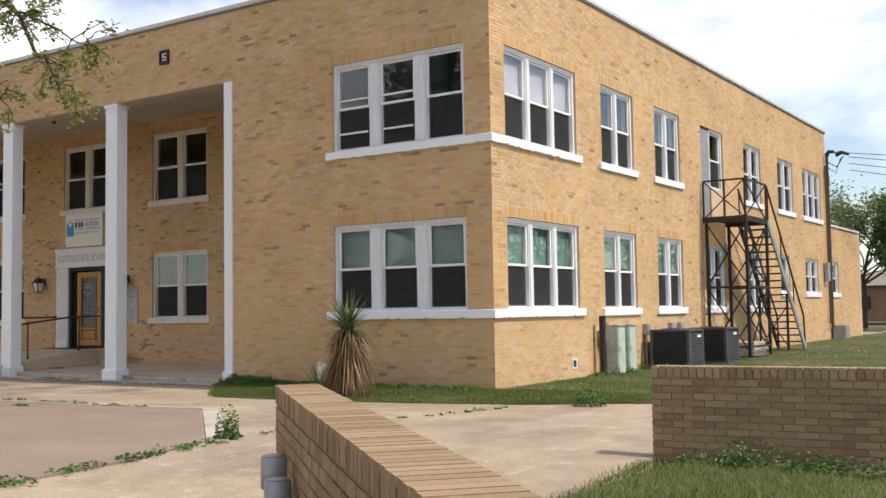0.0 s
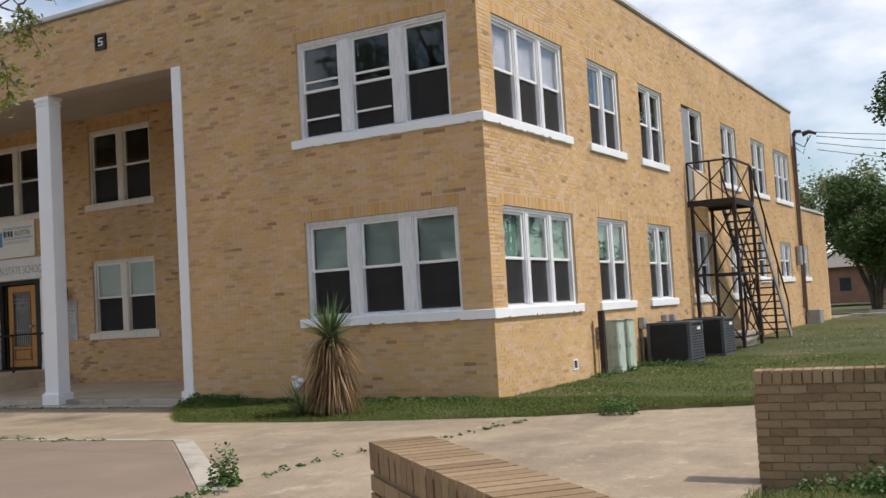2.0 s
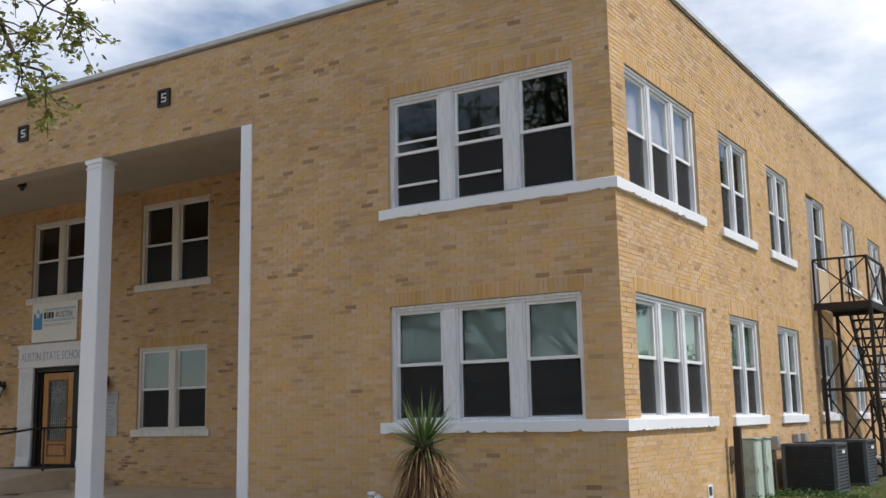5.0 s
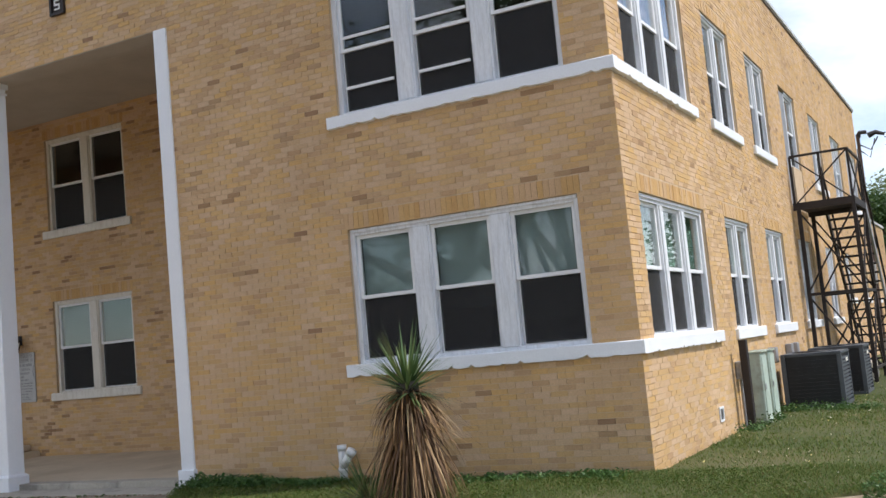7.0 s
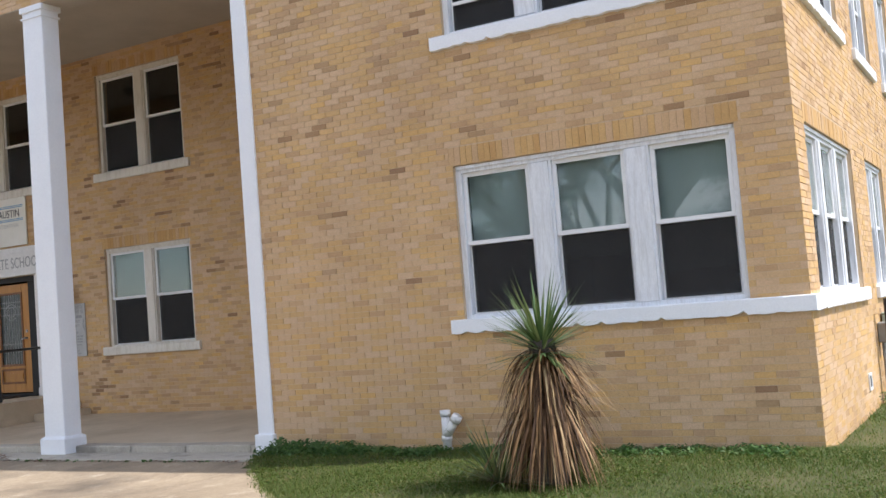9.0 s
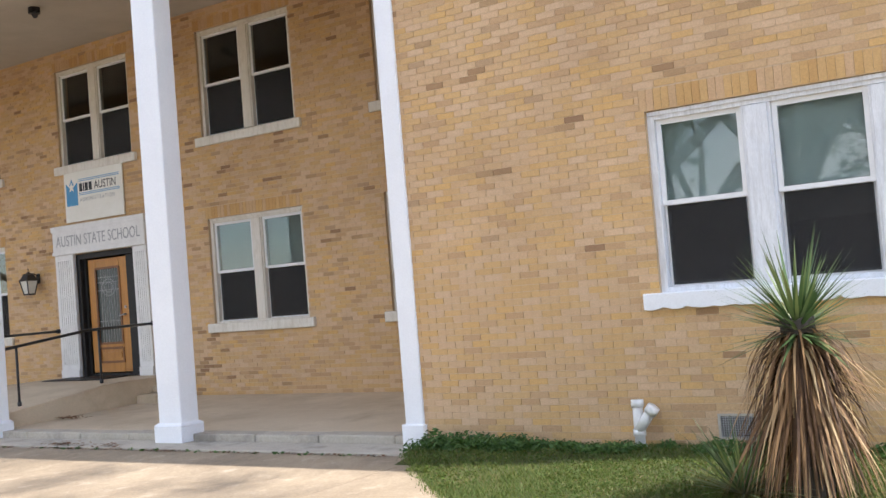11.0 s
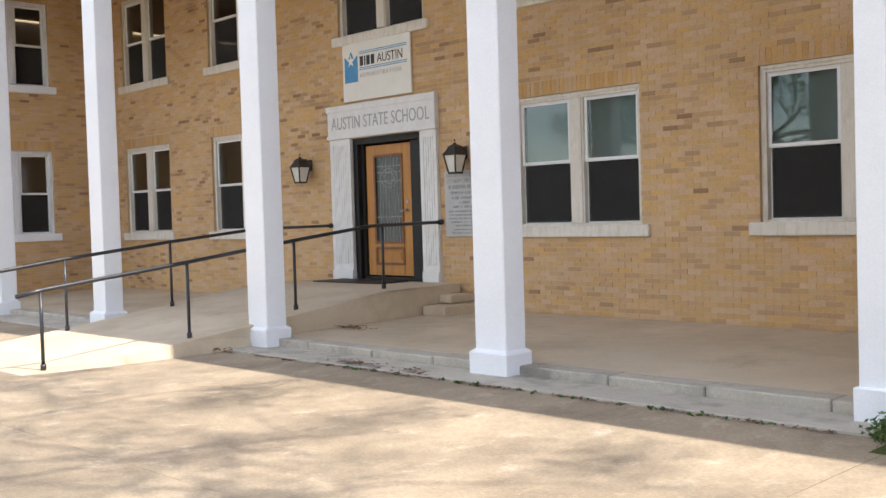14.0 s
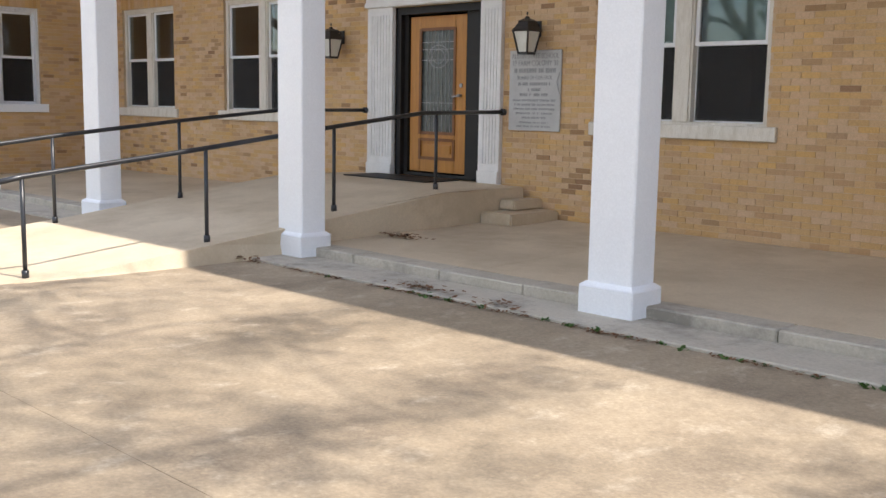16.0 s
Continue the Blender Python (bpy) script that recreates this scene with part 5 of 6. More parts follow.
for k in range(260):
    a = rng.uniform(0, 6.283)
    z = rng.uniform(0.34, 0.85)
    out = rng.uniform(0.25, 0.8)
    blade(v, f, (0.17 * math.cos(a), 0.17 * math.sin(a), z), (math.cos(a) * out, math.sin(a) * out, -rng.uniform(0.6, 1.0)), z * rng.uniform(0.95, 1.25), rng.uniform(0.022, 0.042), rng.uniform(0.1, 0.35), 4)
for k in range(330):
    a = rng.uniform(0, 6.283)
    z = 1.18 - 0.62 * rng.random() ** 1.2
    out = rng.uniform(0.15, 0.75)
    blade(v, f, (0.12 * math.cos(a), 0.12 * math.sin(a), z), (math.cos(a) * out, math.sin(a) * out, -rng.uniform(0.45, 1.0)), min(rng.uniform(0.5, 0.95), z * 1.12), rng.uniform(0.022, 0.046), rng.uniform(0.15, 0.5), 5)
for k in range(120):
    a = rng.uniform(0, 6.283)
    blade(v, f, (0.08 * math.cos(a), 0.08 * math.sin(a), rng.uniform(1.0, 1.2)), (math.cos(a), math.sin(a), rng.uniform(-0.45, 0.15)), rng.uniform(0.45, 0.72), rng.uniform(0.02, 0.036), rng.uniform(0.35, 0.8), 5)
for k in range(44):
    a = rng.uniform(-0.9, 0.5)
    blade(v, f, (0.10, 0, rng.uniform(0.8, 1.2)), (math.cos(a), math.sin(a), rng.uniform(-0.45, 0.05)), rng.uniform(0.55, 0.85), 0.02, rng.uniform(0.06, 0.3), 4)
raw("dead_leaves", v, f, M_STRAW, yucca, "hanging straw-brown dead leaves", "stuff")
v, f = [], []
for k in range(210):
    a = rng.uniform(0, 6.283)
    e = math.asin(rng.uniform(-0.30, 0.99))
    blade(v, f, (0.06 * math.cos(a), 0.06 * math.sin(a), 1.16 + 0.12 * max(0, e)), (math.cos(a) * math.cos(e), math.sin(a) * math.cos(e), math.sin(e)), rng.uniform(0.42, 0.66), rng.uniform(0.032, 0.05), rng.uniform(0.0, 0.10), 3)
raw("green_leaves", v, f, M_YUCCA, yucca, "stiff green sword leaves", "stuff")
pup = tagged(empty("yucca", (-12.08, 15.42, 0.19)), "small young yucca at the foot of the larger one", "yucca")
v, f = [], []
for k in range(95):
    a = rng.uniform(0, 6.283)
    e = math.asin(rng.uniform(0.05, 0.97))
    blade(v, f, (0.03 * math.cos(a), 0.03 * math.sin(a), 0.05), (math.cos(a) * math.cos(e), math.sin(a) * math.cos(e), math.sin(e)), rng.uniform(0.42, 0.72), 0.034, 0.06, 3)
raw("green_leaves", v, f, M_YUCCA, pup, "", "stuff")


def leafy(verts, faces, p, size, rng):
    a, b = rng.uniform(0, 6.283), rng.uniform(-0.7, 0.7)
    u = Vector((math.cos(a) * math.cos(b), math.sin(a) * math.cos(b), math.sin(b)))
    w = u.cross(Vector((rng.uniform(-1, 1), rng.uniform(-1, 1), rng.uniform(-0.3, 1)))).normalized()
    n = len(verts)
    verts.extend((p - u * size, p + w * size * 0.45, p + u * size, p - w * size * 0.45))
    faces.append((n, n + 1, n + 2, n + 3))


def weeds(name, spots, label, rng, mat=None):
    """Leafy clumps: (x, y, radius, height, leaves)."""
    v, f = [], []
    for x, y, r, h, n in spots:
        z = max(lawn_height(x, y), plaza_height(x, y) if inside(PLAZA, x, y) else 0.0)
        for k in range(n):
            q = rng.random() ** 0.5 * r
            a = rng.uniform(0, 6.283)
            p = Vector((x + q * math.cos(a), y + q * math.sin(a) * 0.7, z + rng.uniform(0.01, h) * (1 - (q / r) ** 2 * 0.6)))
            leafy(v, f, p, rng.uniform(0.012, 0.032), rng)
    return tagged(raw(name, v, f, mat or M_WEED), label, "weeds", "", "stuff")


rng = random.Random(8)
spots = []
for k in range(150):
    x = rng.uniform(-16.0, -9.7)
    big = 0.5 + 0.5 * noise.noise((x * 0.9, 2, 0)) + (0.5 if x < -14.6 else 0)
    if big < 0.62 and rng.random() < 0.7:
        continue
    spots.append((x, 17.10 - rng.uniform(0, 0.35), rng.uniform(0.08, 0.24), 0.03 + 0.17 * max(0, big - 0.2), 120))
weeds("wall_weeds", spots, "dark green leafy weeds along the foot of the front wall", rng)
spots = []
for k in range(60):
    spots.append((rng.uniform(-9.5, -9.2), rng.uniform(20.8, 27.8), rng.uniform(0.08, 0.2), rng.uniform(0.05, 0.22), 45))
for k in range(40):
    spots.append((rng.uniform(-9.5, -8.0), rng.uniform(23.4, 23.9), rng.uniform(0.08, 0.2), rng.uniform(0.05, 0.2), 45))
weeds("side_weeds", spots, "green weeds along the sunlit side wall", rng)
weeds("shrub", [(-7.05, 15.78, 0.28, 0.30, 700)], "small bushy green weed at the lawn's edge", rng)
weeds("joint_weeds", [(-8.08 + rng.gauss(0, 0.03), y, rng.uniform(0.04, 0.09), rng.uniform(0.02, 0.09), 14) for y in [rng.uniform(9.2, 15.2) for _ in range(26)]]
      + [(-8.02 + rng.gauss(0, 0.06), 9.10 + rng.gauss(0, 0.07), 0.10, h, 110) for h in (0.14, 0.22, 0.30, 0.38, 0.42)]
      + [(-7.95 + rng.gauss(0, 0.06) + (8.9 - y) * 0.16, y, rng.uniform(0.05, 0.14), rng.uniform(0.02, 0.09), 16) for y in [rng.uniform(5.8, 9.0) for _ in range(44)]]
      + [(rng.uniform(-17, -12.4), 11.75 + rng.gauss(0, 0.12), 0.07, rng.uniform(0.02, 0.05), 8) for _ in range(60)]
      + [(rng.uniform(-26, -13.6), 10.85 + rng.gauss(0, 0.04), 0.08, rng.uniform(0.02, 0.07), 18) for _ in range(40)]
      + [(rng.uniform(-23, -16.2), 16.81 + rng.gauss(0, 0.02), 0.04, rng.uniform(0.01, 0.04), 6) for _ in range(40)],
      "scattered green weeds growing from the paving joints", rng)
weeds("wall_foot_weeds", [(rng.uniform(-3.95, 2.0), rng.uniform(10.6, 10.95), rng.uniform(0.08, 0.2), rng.uniform(0.06, 0.25), 60) for _ in range(70)], "mixed weeds along the foot of the low wall", rng)

# grass
GRASS_SPOTS = ((-16.0, -5.0, 14.4, 17.2, 230000), (-9.5, -3.0, 16.4, 26.0, 70000), (-9.3, 6.0, 26.0, 46.0, 50000), (-4.1, 1.5, 5.0, 10.7, 50000))
v, f = [], []
rng = random.Random(3)
for x0, x1, y0, y1, n in GRASS_SPOTS:
    for k in range(n):
        x, y = rng.uniform(x0, x1), rng.uniform(y0, y1)
        if inside(PLAZA, x, y) and inside(PLAZA, x + rng.uniform(-0.1, 0.1), y + rng.uniform(0, 0.12)):
            continue
        thin = 0.5 + 0.5 * noise.noise((x * 0.8, y * 0.8, 9))
        if rng.random() > 0.35 + 0.9 * thin:
            continue
        z = max(rise(x, y), PLAZA_Z) - 0.008
        far = 1.0 if y < 18 else 1.6
        a = rng.uniform(0, 6.283)
        h = rng.uniform(0.014, 0.050) * (0.6 + 0.9 * thin) * (1.6 if y0 < 10 else 1.0)
        lean = rng.uniform(0.4, 1.3) * h
        w = rng.uniform(0.0028, 0.0052) * far
        m = len(v)
        c, s = math.cos(a), math.sin(a)
        v.extend(((x - s * w, y + c * w, z), (x + s * w, y - c * w, z), (x + c * lean, y + s * lean, z + h)))
        f.append((m, m + 1, m + 2))
for k in range(26000):
    x, y = rng.uniform(-16.0, -7.5), rng.uniform(14.4, 17.2)
    if inside(PLAZA, x, y) or noise.noise((x * 1.1, y * 1.1, 21)) < -0.10:
        continue
    leafy(v, f, Vector((x, y, max(rise(x, y), PLAZA_Z) + rng.uniform(0.010, 0.045))), rng.uniform(0.009, 0.018), rng)
tagged(raw("grass", v, f, M_GRASS), "short green grass with dry blades", "grass", "", "stuff")
v, f = [], []
for k in range(1500):
    x, y = rng.uniform(-9.4, -1.0), rng.uniform(16.0, 36.0)
    if inside(PLAZA, x, y) or noise.noise((x * 0.5, y * 0.5, 4)) < -0.05:
        continue
    leafy(v, f, Vector((x, y, rise(x, y) + rng.uniform(0.05, 0.10))), rng.uniform(0.010, 0.02), rng)
tagged(raw("wild_flowers", v, f, M_FLOWER), "tiny pale wild flowers dotted in the lawn", "flowers", "", "stuff")


def limb(bm, p, d, length, r, depth, rng, tips, spread=0.75, up=0.1):
    """A branch that wanders and forks; its ends are gathered in tips."""
    pts = [Vector(p)]
    d = Vector(d).normalized()
    n = 4
    for i in range(n):
        d = (d + Vector((rng.gauss(0, 0.16), rng.gauss(0, 0.16), rng.gauss(up * 0.4, 0.13)))).normalized()
        pts.append(pts[-1] + d * length / n)
    tube(bm, pts, r, 7 if depth > 1 else 5, r * 0.62)
    if depth == 0:
        tips.extend(pts[1:])
        return
    for k in range(rng.choice((2, 3, 3))):
        s = rng.randint(2, n)
        nd = (d + Vector((rng.uniform(-1, 1), rng.uniform(-1, 1), rng.uniform(-0.6, 0.8))) * spread).normalized()
        limb(bm, pts[s], nd, length * rng.uniform(0.55, 0.8), r * 0.58, depth - 1, rng, tips, spread, up)
    if depth <= 1:
        tips.extend(pts[2:])


def leaf_cloud(tips, n, spread, size, rng):
    v, f = [], []
    for p in tips:
        for k in range(n):
            leafy(v, f, p + Vector((rng.gauss(0, spread), rng.gauss(0, spread), rng.gauss(0, spread * 0.8))), size * rng.uniform(0.6, 1.3), rng)
    return v, f


def tree(place, height, limbs, mat, seed, label, n=10, spread=0.25, size=0.09, trunk=0.28, fork=0.35, depth=3, reach=0.38, low=0.35):
    rng = random.Random(seed)
    root = tagged(empty("tree", place), label, "tree")
    bm = bmesh.new()
    top = Vector((rng.uniform(-0.3, 0.3), rng.uniform(-0.3, 0.3), height * fork))
    tube(bm, [(0, 0, -0.3), top * 0.5 + Vector((0.1, 0, 0)), top], trunk, 10, trunk * 0.72)
    part("trunk", bm, M_BARK, root)
    tips = []
    bm = bmesh.new()
    for k in range(limbs):
        a = k * 6.283 / limbs + rng.uniform(-0.4, 0.4)
        limb(bm, top * rng.uniform(0.75, 1.0), (math.cos(a), math.sin(a), rng.uniform(low, 1.3)), height * reach, trunk * 0.5, depth, rng, tips)
    part("branchwork", bm, M_BARK, root)
    v, f = leaf_cloud(tips, n, spread, size, rng)
    raw("crown", v, f, mat, root, "", "stuff")
    return root


# the tree whose twigs hang over the forecourt
OAK = Vector((-15.2, 4.9, 0.15))
oak = tagged(empty("tree", OAK), "oak with bare crooked twigs and fresh green leaves", "tree")
rng = random.Random(31)
bm = bmesh.new()
tube(bm, [(0, 0, -0.2), (0.1, 0.1, 1.6), (0.25, 0.3, 3.1)], 0.34, 12, 0.25)
part("trunk", bm, M_BARK, oak)
bm = bmesh.new()
tips = []
for target, r, dp in (((-2.5, 1.0, 6.5), 0.14, 3), ((0.5, -3.0, 6.5), 0.14, 3), ((-1.5, -2.5, 7.5), 0.12, 3), ((2.6, -1.0, 6.8), 0.12, 3)):
    a, b = Vector((0.2, 0.25, 2.9)), Vector(target)
    mid = a.lerp(b, 0.5) + Vector((rng.uniform(-0.2, 0.2), rng.uniform(-0.2, 0.2), 0.5))
    tube(bm, [a, a.lerp(mid, 0.5) + Vector((0, 0, 0.15)), mid, mid.lerp(b, 0.5) + Vector((0, 0, 0.1)), b], r, 8, r * 0.45)
    limb(bm, b, b - mid, 1.3, r * 0.42, dp, rng, tips, 0.9, -0.05)
BOUGHS = (
    (0.045, [(-12.05, 9.05, 6.9), (-12.0, 9.26, 6.07), (-11.89, 9.65, 5.22), (-11.81, 9.94, 4.79), (-11.59, 10.1, 4.63)]),
    (0.040, [(-12.85, 8.2, 4.81), (-12.55, 8.6, 5.03), (-12.3, 9.2, 5.62), (-11.89, 9.73, 6.15), (-11.69, 9.93, 6.27)]),
    (0.030, [(-12.54, 8.03, 4.56), (-12.38, 8.51, 4.53), (-12.13, 9.09, 4.48), (-12.03, 9.38, 4.59)]),
    (0.022, [(-12.01, 9.4, 5.78), (-12.13, 9.69, 5.58), (-11.91, 10.33, 5.54), (-11.78, 10.51, 5.5)]),
    (0.030, [(-12.43, 8.05, 5.68), (-12.09, 8.74, 5.41), (-12.13, 9.02, 5.09), (-12.24, 8.99, 4.81)]),
    (0.035, [(-12.47, 9.28, 6.77), (-12.22, 9.8, 6.5), (-12.01, 10.28, 6.12)]),
    (0.035, [(-12.15, 7.91, 5.32), (-11.9, 8.3, 5.72), (-11.75, 8.57, 5.97)]))
for r, pts in BOUGHS:
    pts = [Vector(p) - OAK + Vector((-0.17, -0.11, 0.04)) for p in pts]
    root_at = Vector((0.25, 0.3, 3.0))
    mid = root_at.lerp(pts[0], 0.5) + Vector((0, 0, 0.6))
    tube(bm, [root_at, root_at.lerp(mid, 0.5), mid, mid.lerp(pts[0], 0.6), pts[0]], r * 2.2, 7, r)
    fine = []
    for p, q in zip(pts, pts[1:]):
        for k in range(3):
            w = 0.05
            fine.append(p.lerp(q, k / 3) + Vector((rng.gauss(0, w), rng.gauss(0, w), rng.gauss(0, w))))
    fine.append(pts[-1])
    tube(bm, fine, r, 6, 0.008)
    for k, p in enumerate(fine):
        if k > 1:
            tips.append(p)
        for h in range(2):
            d = Vector((rng.uniform(-1, 1), rng.uniform(-1, 1), rng.uniform(-0.9, 0.6)))
            limb(bm, p, d, rng.uniform(0.18, 0.42), 0.010, 1 if rng.random() < 0.5 else 0, rng, tips, 0.9, -0.2)
# high boughs out of view, added to cast leaf shadow on the forecourt
dapple_tips = []
for end in ((-10.2, 15.3, 11.2), (-12.2, 15.8, 11.0), (-14.4, 16.0, 11.4), (-12.8, 14.0, 11.8), (-10.8, 13.4, 11.4), (-9.2, 14.4, 11.0)):
    a, b = Vector((0.25, 0.3, 3.0)), Vector(end) - OAK
    mid = a.lerp(b, 0.55) + Vector((0, 0, 1.2))
    tube(bm, [a, a.lerp(mid, 0.5) + Vector((0, 0, 0.3)), mid, mid.lerp(b, 0.5) + Vector((0, 0, 0.15)), b], 0.05, 8, 0.015)
    for k in range(3):
        limb(bm, b.lerp(mid, 0.12 * k), (rng.uniform(-1, 1), rng.uniform(-0.6, 1), rng.uniform(-0.1, 0.4)), 1.7, 0.016, 2, rng, dapple_tips, 0.9, 0.05)
part("branchwork", bm, M_BARK, oak)
v, f = [], []
# leaves of the added boughs, thick enough to dapple the paving
for p in dapple_tips:
    if rng.random() < 0.75:
        for k in range(17):
            leafy(v, f, p + Vector((rng.gauss(0, 0.22), rng.gauss(0, 0.22), rng.gauss(0, 0.15))), rng.uniform(0.035, 0.06), rng)
for p in tips:
    if rng.random() < 0.46:
        for k in range(rng.randint(5, 13)):
            leafy(v, f, p + Vector((rng.gauss(0, 0.045), rng.gauss(0, 0.045), rng.gauss(-0.02, 0.05))), rng.uniform(0.022, 0.048), rng)
raw("crown", v, f, M_LEAF, oak, "fresh yellow-green leaves in small tufts, with unseen high leaves added for dapple", "stuff")

# trees beyond the building and round the place
def clumped_tree(place, clumps, mat, seed, label, trunk, leaves, size, stems=3):
    """A full crown of many leafy clumps (centre, radius) over forked stems."""
    rng = random.Random(seed)
    root = tagged(empty("tree", place), label, "tree")
    bm = bmesh.new()
    for k in range(stems):
        a = k * 6.283 / stems + 0.5
        tube(bm, [(0.12 * math.cos(a), 0.12 * math.sin(a), -0.3), (0.3 * math.cos(a), 0.3 * math.sin(a), 1.0), (0.9 * math.cos(a), 0.9 * math.sin(a), 2.4), (1.5 * math.cos(a), 1.5 * math.sin(a), 4.2)], trunk, 8, trunk * 0.5)
    part("trunk", bm, M_BARK, root)
    bm = bmesh.new()
    v, f = [], []
    for (cx, cy, cz), r in clumps:
        c = Vector((cx, cy, cz))
        tube(bm, [Vector((0, 0, min(2.6, cz * 0.6))), c * 0.55 + Vector((0, 0, 0.7)), c], trunk * 0.35, 5, 0.02)
        for k in range(int(leaves * r * r)):
            d = Vector((rng.gauss(0, 1), rng.gauss(0, 1), rng.gauss(0, 0.85))).normalized()
            q = r * rng.uniform(0.55, 1.0) * (1.0 + 0.25 * noise.noise(d * 2.3 + c))
            leafy(v, f, c + d * q, size * rng.uniform(0.6, 1.3), rng)
    part("branchwork", bm, M_BARK, root)
    raw("crown", v, f, mat, root, "", "stuff")
    return root


def crown(rx, ry, z0, z1, n, r, seed, dx=0.0):
    """Clump centres spread through an egg-shaped crown."""
    rng = random.Random(seed)
    out = []
    while len(out) < n:
        x, y, z = rng.uniform(-1, 1), rng.uniform(-1, 1), rng.uniform(-1, 1)
        if 0.25 < x * x + y * y + z * z < 1:
            out.append(((dx + x * rx, y * ry, (z0 + z1) / 2 + z * (z1 - z0) / 2), r * rng.uniform(0.65, 1.25)))
    return out


clumped_tree((-4.6, 60.0, 0.35), crown(4.8, 4.6, 2.6, 16.2, 72, 1.5, 41, 2.0), M_DARKLEAF, 41, "large dense dark green live oak beyond the lawn", 0.24, 420, 0.17)
clumped_tree((-10.9, 72.0, 0.35), crown(3.0, 2.9, 2.0, 8.4, 42, 1.05, 42, -0.25), M_DARKLEAF, 42, "rounded green live oak beyond the road", 0.20, 420, 0.14, 4)
clumped_tree((-7.2, 84.0, 0.35), crown(3.4, 3.0, 2.4, 8.2, 34, 1.1, 43), M_DARKLEAF, 43, "green live oak beyond the road", 0.20, 320, 0.16, 4)
tree((-15.6, 78.0, 0.4), 11.5, 6, M_PALELEAF, 44, "thin pale spring tree behind the annex", 20, 0.40, 0.13, 0.18, 0.3, 3, 0.38)
tree((-18.6, 82.0, 0.4), 10.5, 6, M_PALELEAF, 45, "thin pale spring tree behind the annex", 20, 0.4, 0.13, 0.18, 0.3, 3, 0.38)
for k, (x, y, h) in enumerate(((-20.5, 0.5, 14), (-12, -13, 13), (-38, -10, 12), (4, -16, 13), (-52, 2, 12), (-66, 14, 12), (-26, -22, 14), (20, 46, 14), (27, 60, 15), (18, 74, 14), (34, 44, 14))):
    tree((x, y, 0.1), h, 7, M_DARKLEAF, 60 + k, "broad oak standing across the open ground", 9 if k % 2 == 0 else 16, 0.4, 0.15, 0.42, 0.28, 3, 0.40)

# distance: road, wall, low buildings
slab("road", [(-60, 49.0), (60, 49.0), (60, 54.0), (-60, 54.0)], 0.42, M_CONC, "light concrete road behind the school", 0.1, (), 0.007, "structure", "road")
for y in (48.75, 54.1):
    bm = bmesh.new()
    box(bm, (-9.0, y, 0.30), (60, y + 0.2, 0.57))
    soften(bm, 0.02)
    tagged(part("kerb", bm, M_CURB), "pale concrete kerb along the road", "kerb", "", "structure")


def far_house(x0, x1, y, h, label):
    root = tagged(empty("building", (x0, y, 0.3)), label, "building")
    bm = bmesh.new()
    box(bm, (0, 0, 0), (x1 - x0, 9, h))
    part("wall", bm, M_FAR_BRICK, root)
    bm = bmesh.new()
    vs = box(bm, (-0.5, -0.6, h), (x1 - x0 + 0.5, 9.6, h + 1.4))
    for q in vs:
        if q.co.z > h + 1:
            q.co.y = 4.5
    part("roof", bm, M_FLASH, root)
    k = 1.5
    while k < x1 - x0 - 2:
        win = one_box("window", (k, -0.05, 1.0), (k + 1.1, 0.02, 2.3), M_FLASH, root)
        one_box("pane", (k + 0.07, -0.06, 1.07), (k + 1.03, -0.045, 2.23), M_ACDARK, win)
        k += 3.0
    return root


far_house(-22, 2, 100, 3.2, "low red brick building far behind the trees")
far_house(8, 30, 96, 3.2, "low red brick building far behind the trees")
for k in range(9):
    rng = random.Random(90 + k)
    tree((-70 + k * 17 + rng.uniform(-4, 4), 122 + rng.uniform(-6, 6), 0.3), rng.uniform(9, 13), 6, M_DARKLEAF, 100 + k, "distant green tree along the horizon", 12, 0.8, 0.35, 0.4, 0.25, 2, 0.42)

# ---- bricks ----
COURSE, LONG, JOINT, PERP = 0.0677, 0.2130, 0.0075, 0.0045


def brick_cells(u0, u1, z0, z1, holes, shift=0.0):
    """Running bond between openings: rectangles (from, to, bottom, top)."""
    cells, row, z = [], 0, z0
    while z < z1 - 0.02:
        top = min(z + COURSE, z1)
        spans = [(u0, u1)]
        for h in holes:
            if h[2] < top - 0.03 and h[3] > z + 0.03:
                spans = [s for a, b in spans for s in ((a, min(b, h[0])), (max(a, h[1]), b)) if s[1] - s[0] > 0.03]
        off = shift + (LONG / 2 if row % 2 else 0.0)
        for a, b in spans:
            k = math.floor((a - off) / LONG)
            while True:
                c, d = max(a, off + k * LONG), min(b, off + (k + 1) * LONG)
                if c >= b - 1e-6:
                    break
                if d - c > 0.035:
                    cells.append((c + PERP / 2 if c > a else c, d - PERP / 2 if d < b else d, z + JOINT / 2, top - JOINT / 2))
                k += 1
        row, z = row + 1, top
    return cells


def soldier_cells(h, lift=0.0):
    """Upright bricks over an opening."""
    a, b = h[0] - 0.045, h[1] + 0.045
    n = round((b - a) / 0.076)
    w = (b - a) / n
    return [(a + i * w + 0.002, a + (i + 1) * w - 0.002, h[3] + 0.006, h[3] + 0.207) for i in range(n)]


def brick_points(m, cell, proud):
    a, b, c, d = cell
    return [m(a, -0.011, c), m(b, -0.011, c), m(b, -0.011, d), m(a, -0.011, d), m(a, proud, c), m(b, proud, c), m(b, proud, d), m(a, proud, d)]


BRICK_FACES = ((4, 5, 6, 7), (0, 1, 5, 4), (1, 2, 6, 5), (2, 3, 7, 6), (3, 0, 4, 7))


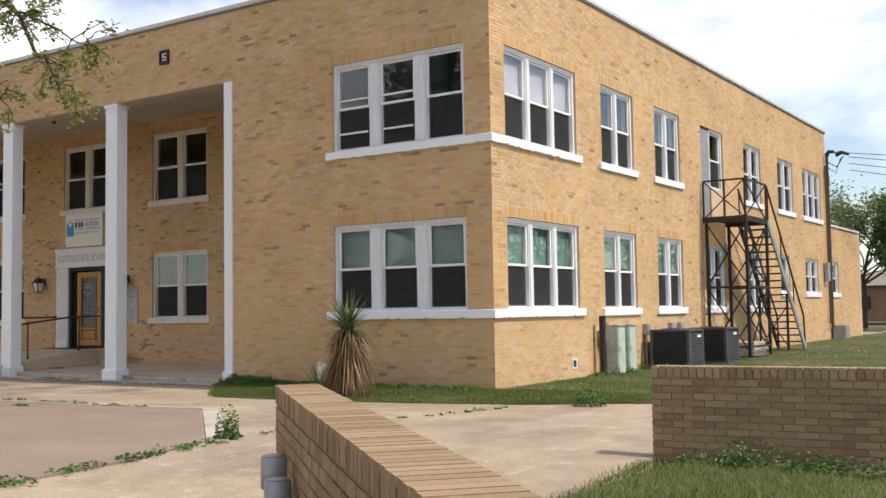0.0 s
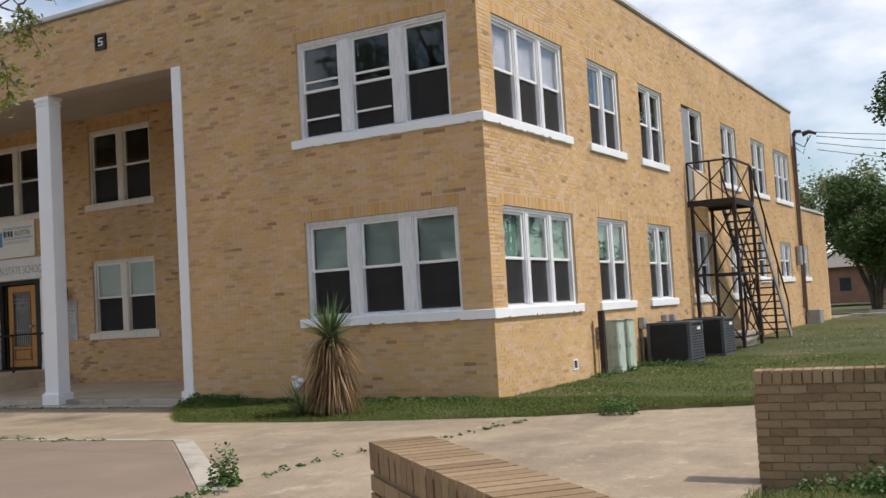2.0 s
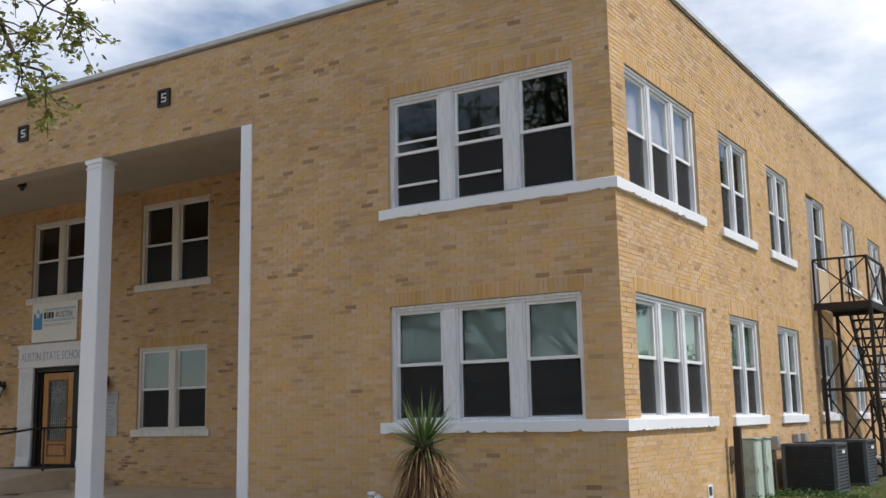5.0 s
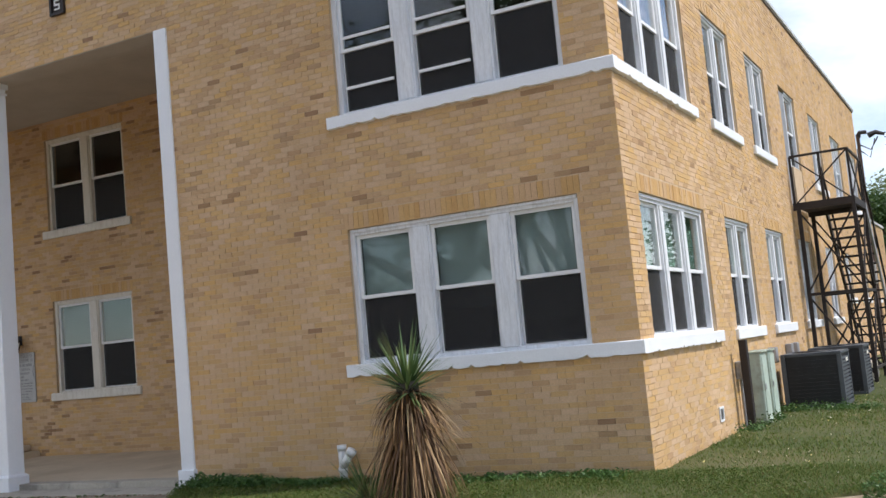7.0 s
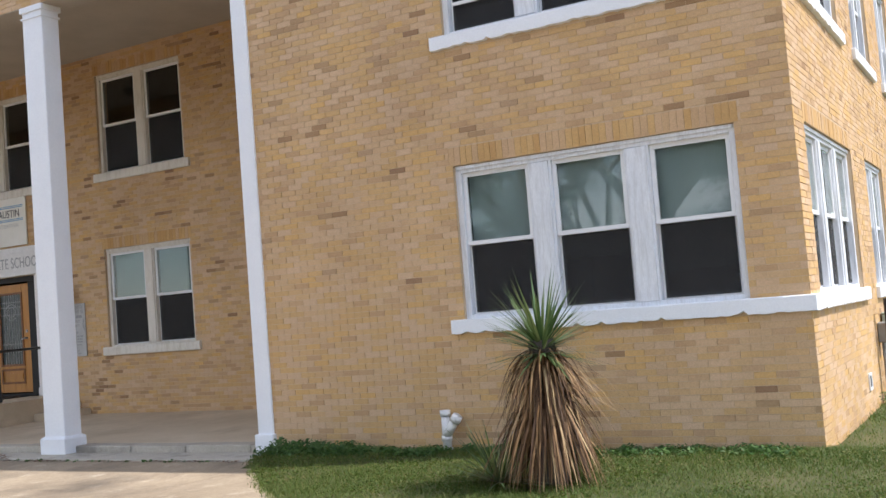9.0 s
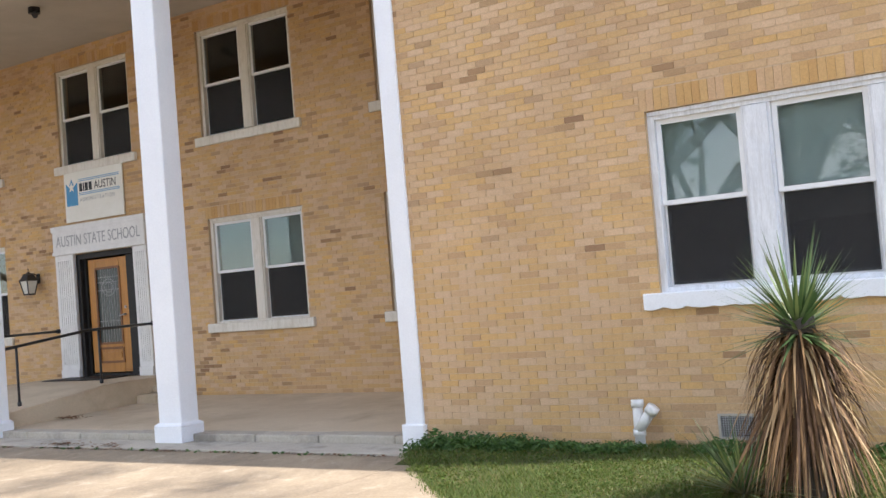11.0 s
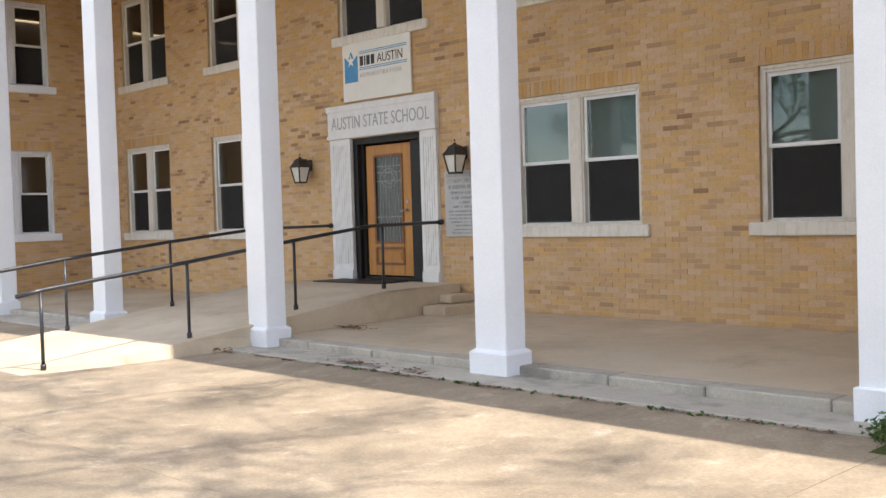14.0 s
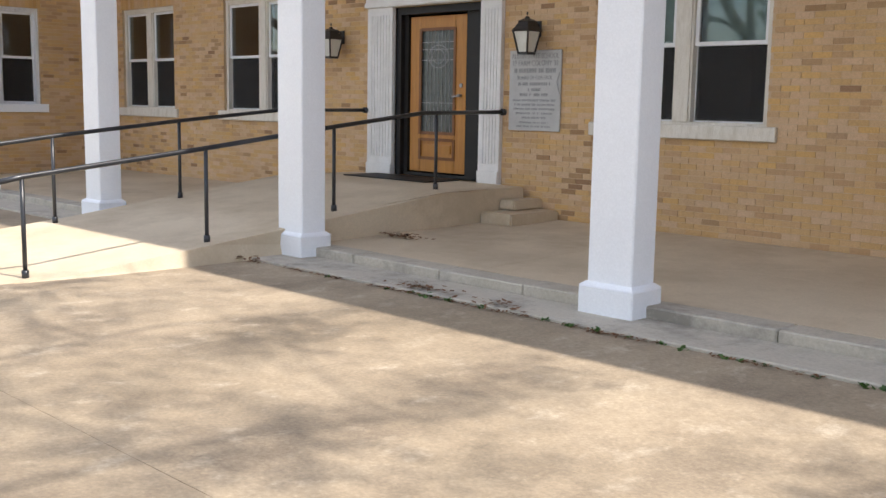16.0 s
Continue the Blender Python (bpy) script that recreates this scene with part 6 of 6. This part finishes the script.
def lay(m, cells, name, mat, wall, rng, wobble=0.0022):
    verts, faces = [], []
    for cell in cells:
        n = len(verts)
        verts += brick_points(m, cell, rng.uniform(-wobble, wobble))
        faces += [tuple(n + i for i in f) for f in BRICK_FACES]
    return raw(name, verts, faces, mat, wall, "", "stuff")


SINGLE = {}


def lay_singles(m, cells, wall, rng, mat):
    """Bricks as objects of their own; those alike share a mesh."""
    for a, b, c, d in cells:
        key = (tuple(m(0, 1, 0)), round(b - a, 3), round(d - c, 3), mat.name)
        if key not in SINGLE:
            me = bpy.data.meshes.new("brick")
            o = Vector(m(0, 0, 0))
            me.from_pydata([Vector(p) - o for p in brick_points(m, (0, b - a, 0, d - c), 0.0)], [], BRICK_FACES)
            me.materials.append(mat)
            SINGLE[key] = me
        ob = new("brick", SINGLE[key])
        ob.location = m(a, rng.uniform(-0.002, 0.002), c)
        ob.parent = wall


def is_dark(cell, seed, share, rng):
    """Dark bricks stand in loose groups."""
    u, z = (cell[0] + cell[1]) / 2, (cell[2] + cell[3]) / 2
    group = noise.noise((u * 1.15, z * 4.2, seed * 7.3))
    return rng.random() < share * (0.45 + 9.0 * max(0.0, group - 0.22))


def face_wall(wall_name, m, u0, u1, z0, z1, holes, seed, single=None, heads=None, dark=0.045):
    rng = random.Random(seed)
    wall = bpy.data.objects[wall_name]
    heads = holes if heads is None else heads
    bands = [(h[0] - 0.045, h[1] + 0.045, h[3], h[3] + 0.212) for h in heads]
    cells = brick_cells(u0, u1, z0, z1, [*holes, *bands], rng.random() * 0.2)
    if single:
        near = [c for c in cells if single[0] <= (c[0] + c[1]) / 2 <= single[1] and single[2] <= (c[2] + c[3]) / 2 <= single[3]][:300]
        chosen = set(near)
        lay_singles(m, near, wall, rng, M_BRICK_ONE)
        cells = [c for c in cells if c not in chosen]
    picked = {c for c in cells if is_dark(c, seed, dark, rng)}
    lay(m, [c for c in cells if c not in picked], "bricks", M_BRICK, wall, rng)
    lay(m, [c for c in cells if c in picked], "brown_bricks", M_BRICK_DARK, wall, rng)
    if heads:
        lay(m, [c for h in heads for c in soldier_cells(h)], "soldier_bricks", M_SOLDIER, wall, rng)


BELT_F = [(-13.45, EAST_X + 0.01, 1.52, 1.685), (-13.45, EAST_X + 0.01, 4.72, 4.885)]
BELT_E = [(FRONT_Y, 20.93, 1.52, 1.685), (FRONT_Y, 20.93, 4.72, 4.885)]


def sill_holes(wins):
    return [(h[0] - 0.14, h[1] + 0.14, h[2] - 0.14, h[2] + 0.02) for h in wins]


face_wall("wall_south", on_front, -16.10, EAST_X, 0.10, TOP - 0.012, [*W_FRONT, *BELT_F], 1, (-16.1, -13.6, 0.45, 2.2), W_FRONT)
face_wall("wall_east", on_east, FRONT_Y, 42.3, 0.10, TOP - 0.012, [*E_PAIRS, *BELT_E, *sill_holes(E_PAIRS[2:6] + E_PAIRS[7:])], 2, (17.3, 19.8, 0.25, 1.5), E_PAIRS, 0.022)
face_wall("wall_annex", on_east, 42.3, 47.6, 0.10, 4.70, [*ANNEX, *sill_holes(ANNEX)], 3, None, ANNEX)
face_wall("wall_porch", on_porch, WING_X, -16.25, 0.30, 7.20, [*P_WIN, (-27.30, -24.61, 0.3, 3.75), *sill_holes(P_WIN)], 4, (-20.8, -18.6, 0.38, 1.45), P_WIN, 0.085)
face_wall("wall_portico_beam", on_front, WING_X, -16.10, 6.735, TOP - 0.012, [], 5, None, [])
face_wall("wall_wing", on_wing, FRONT_Y, PORCH_Y, 0.28, 7.20, [*WING_WIN, *sill_holes(WING_WIN)], 6, None, WING_WIN)
face_wall("wall_wing_front", on_front, -44.0, WING_X, 0.1, TOP - 0.012, [], 7, None, [])
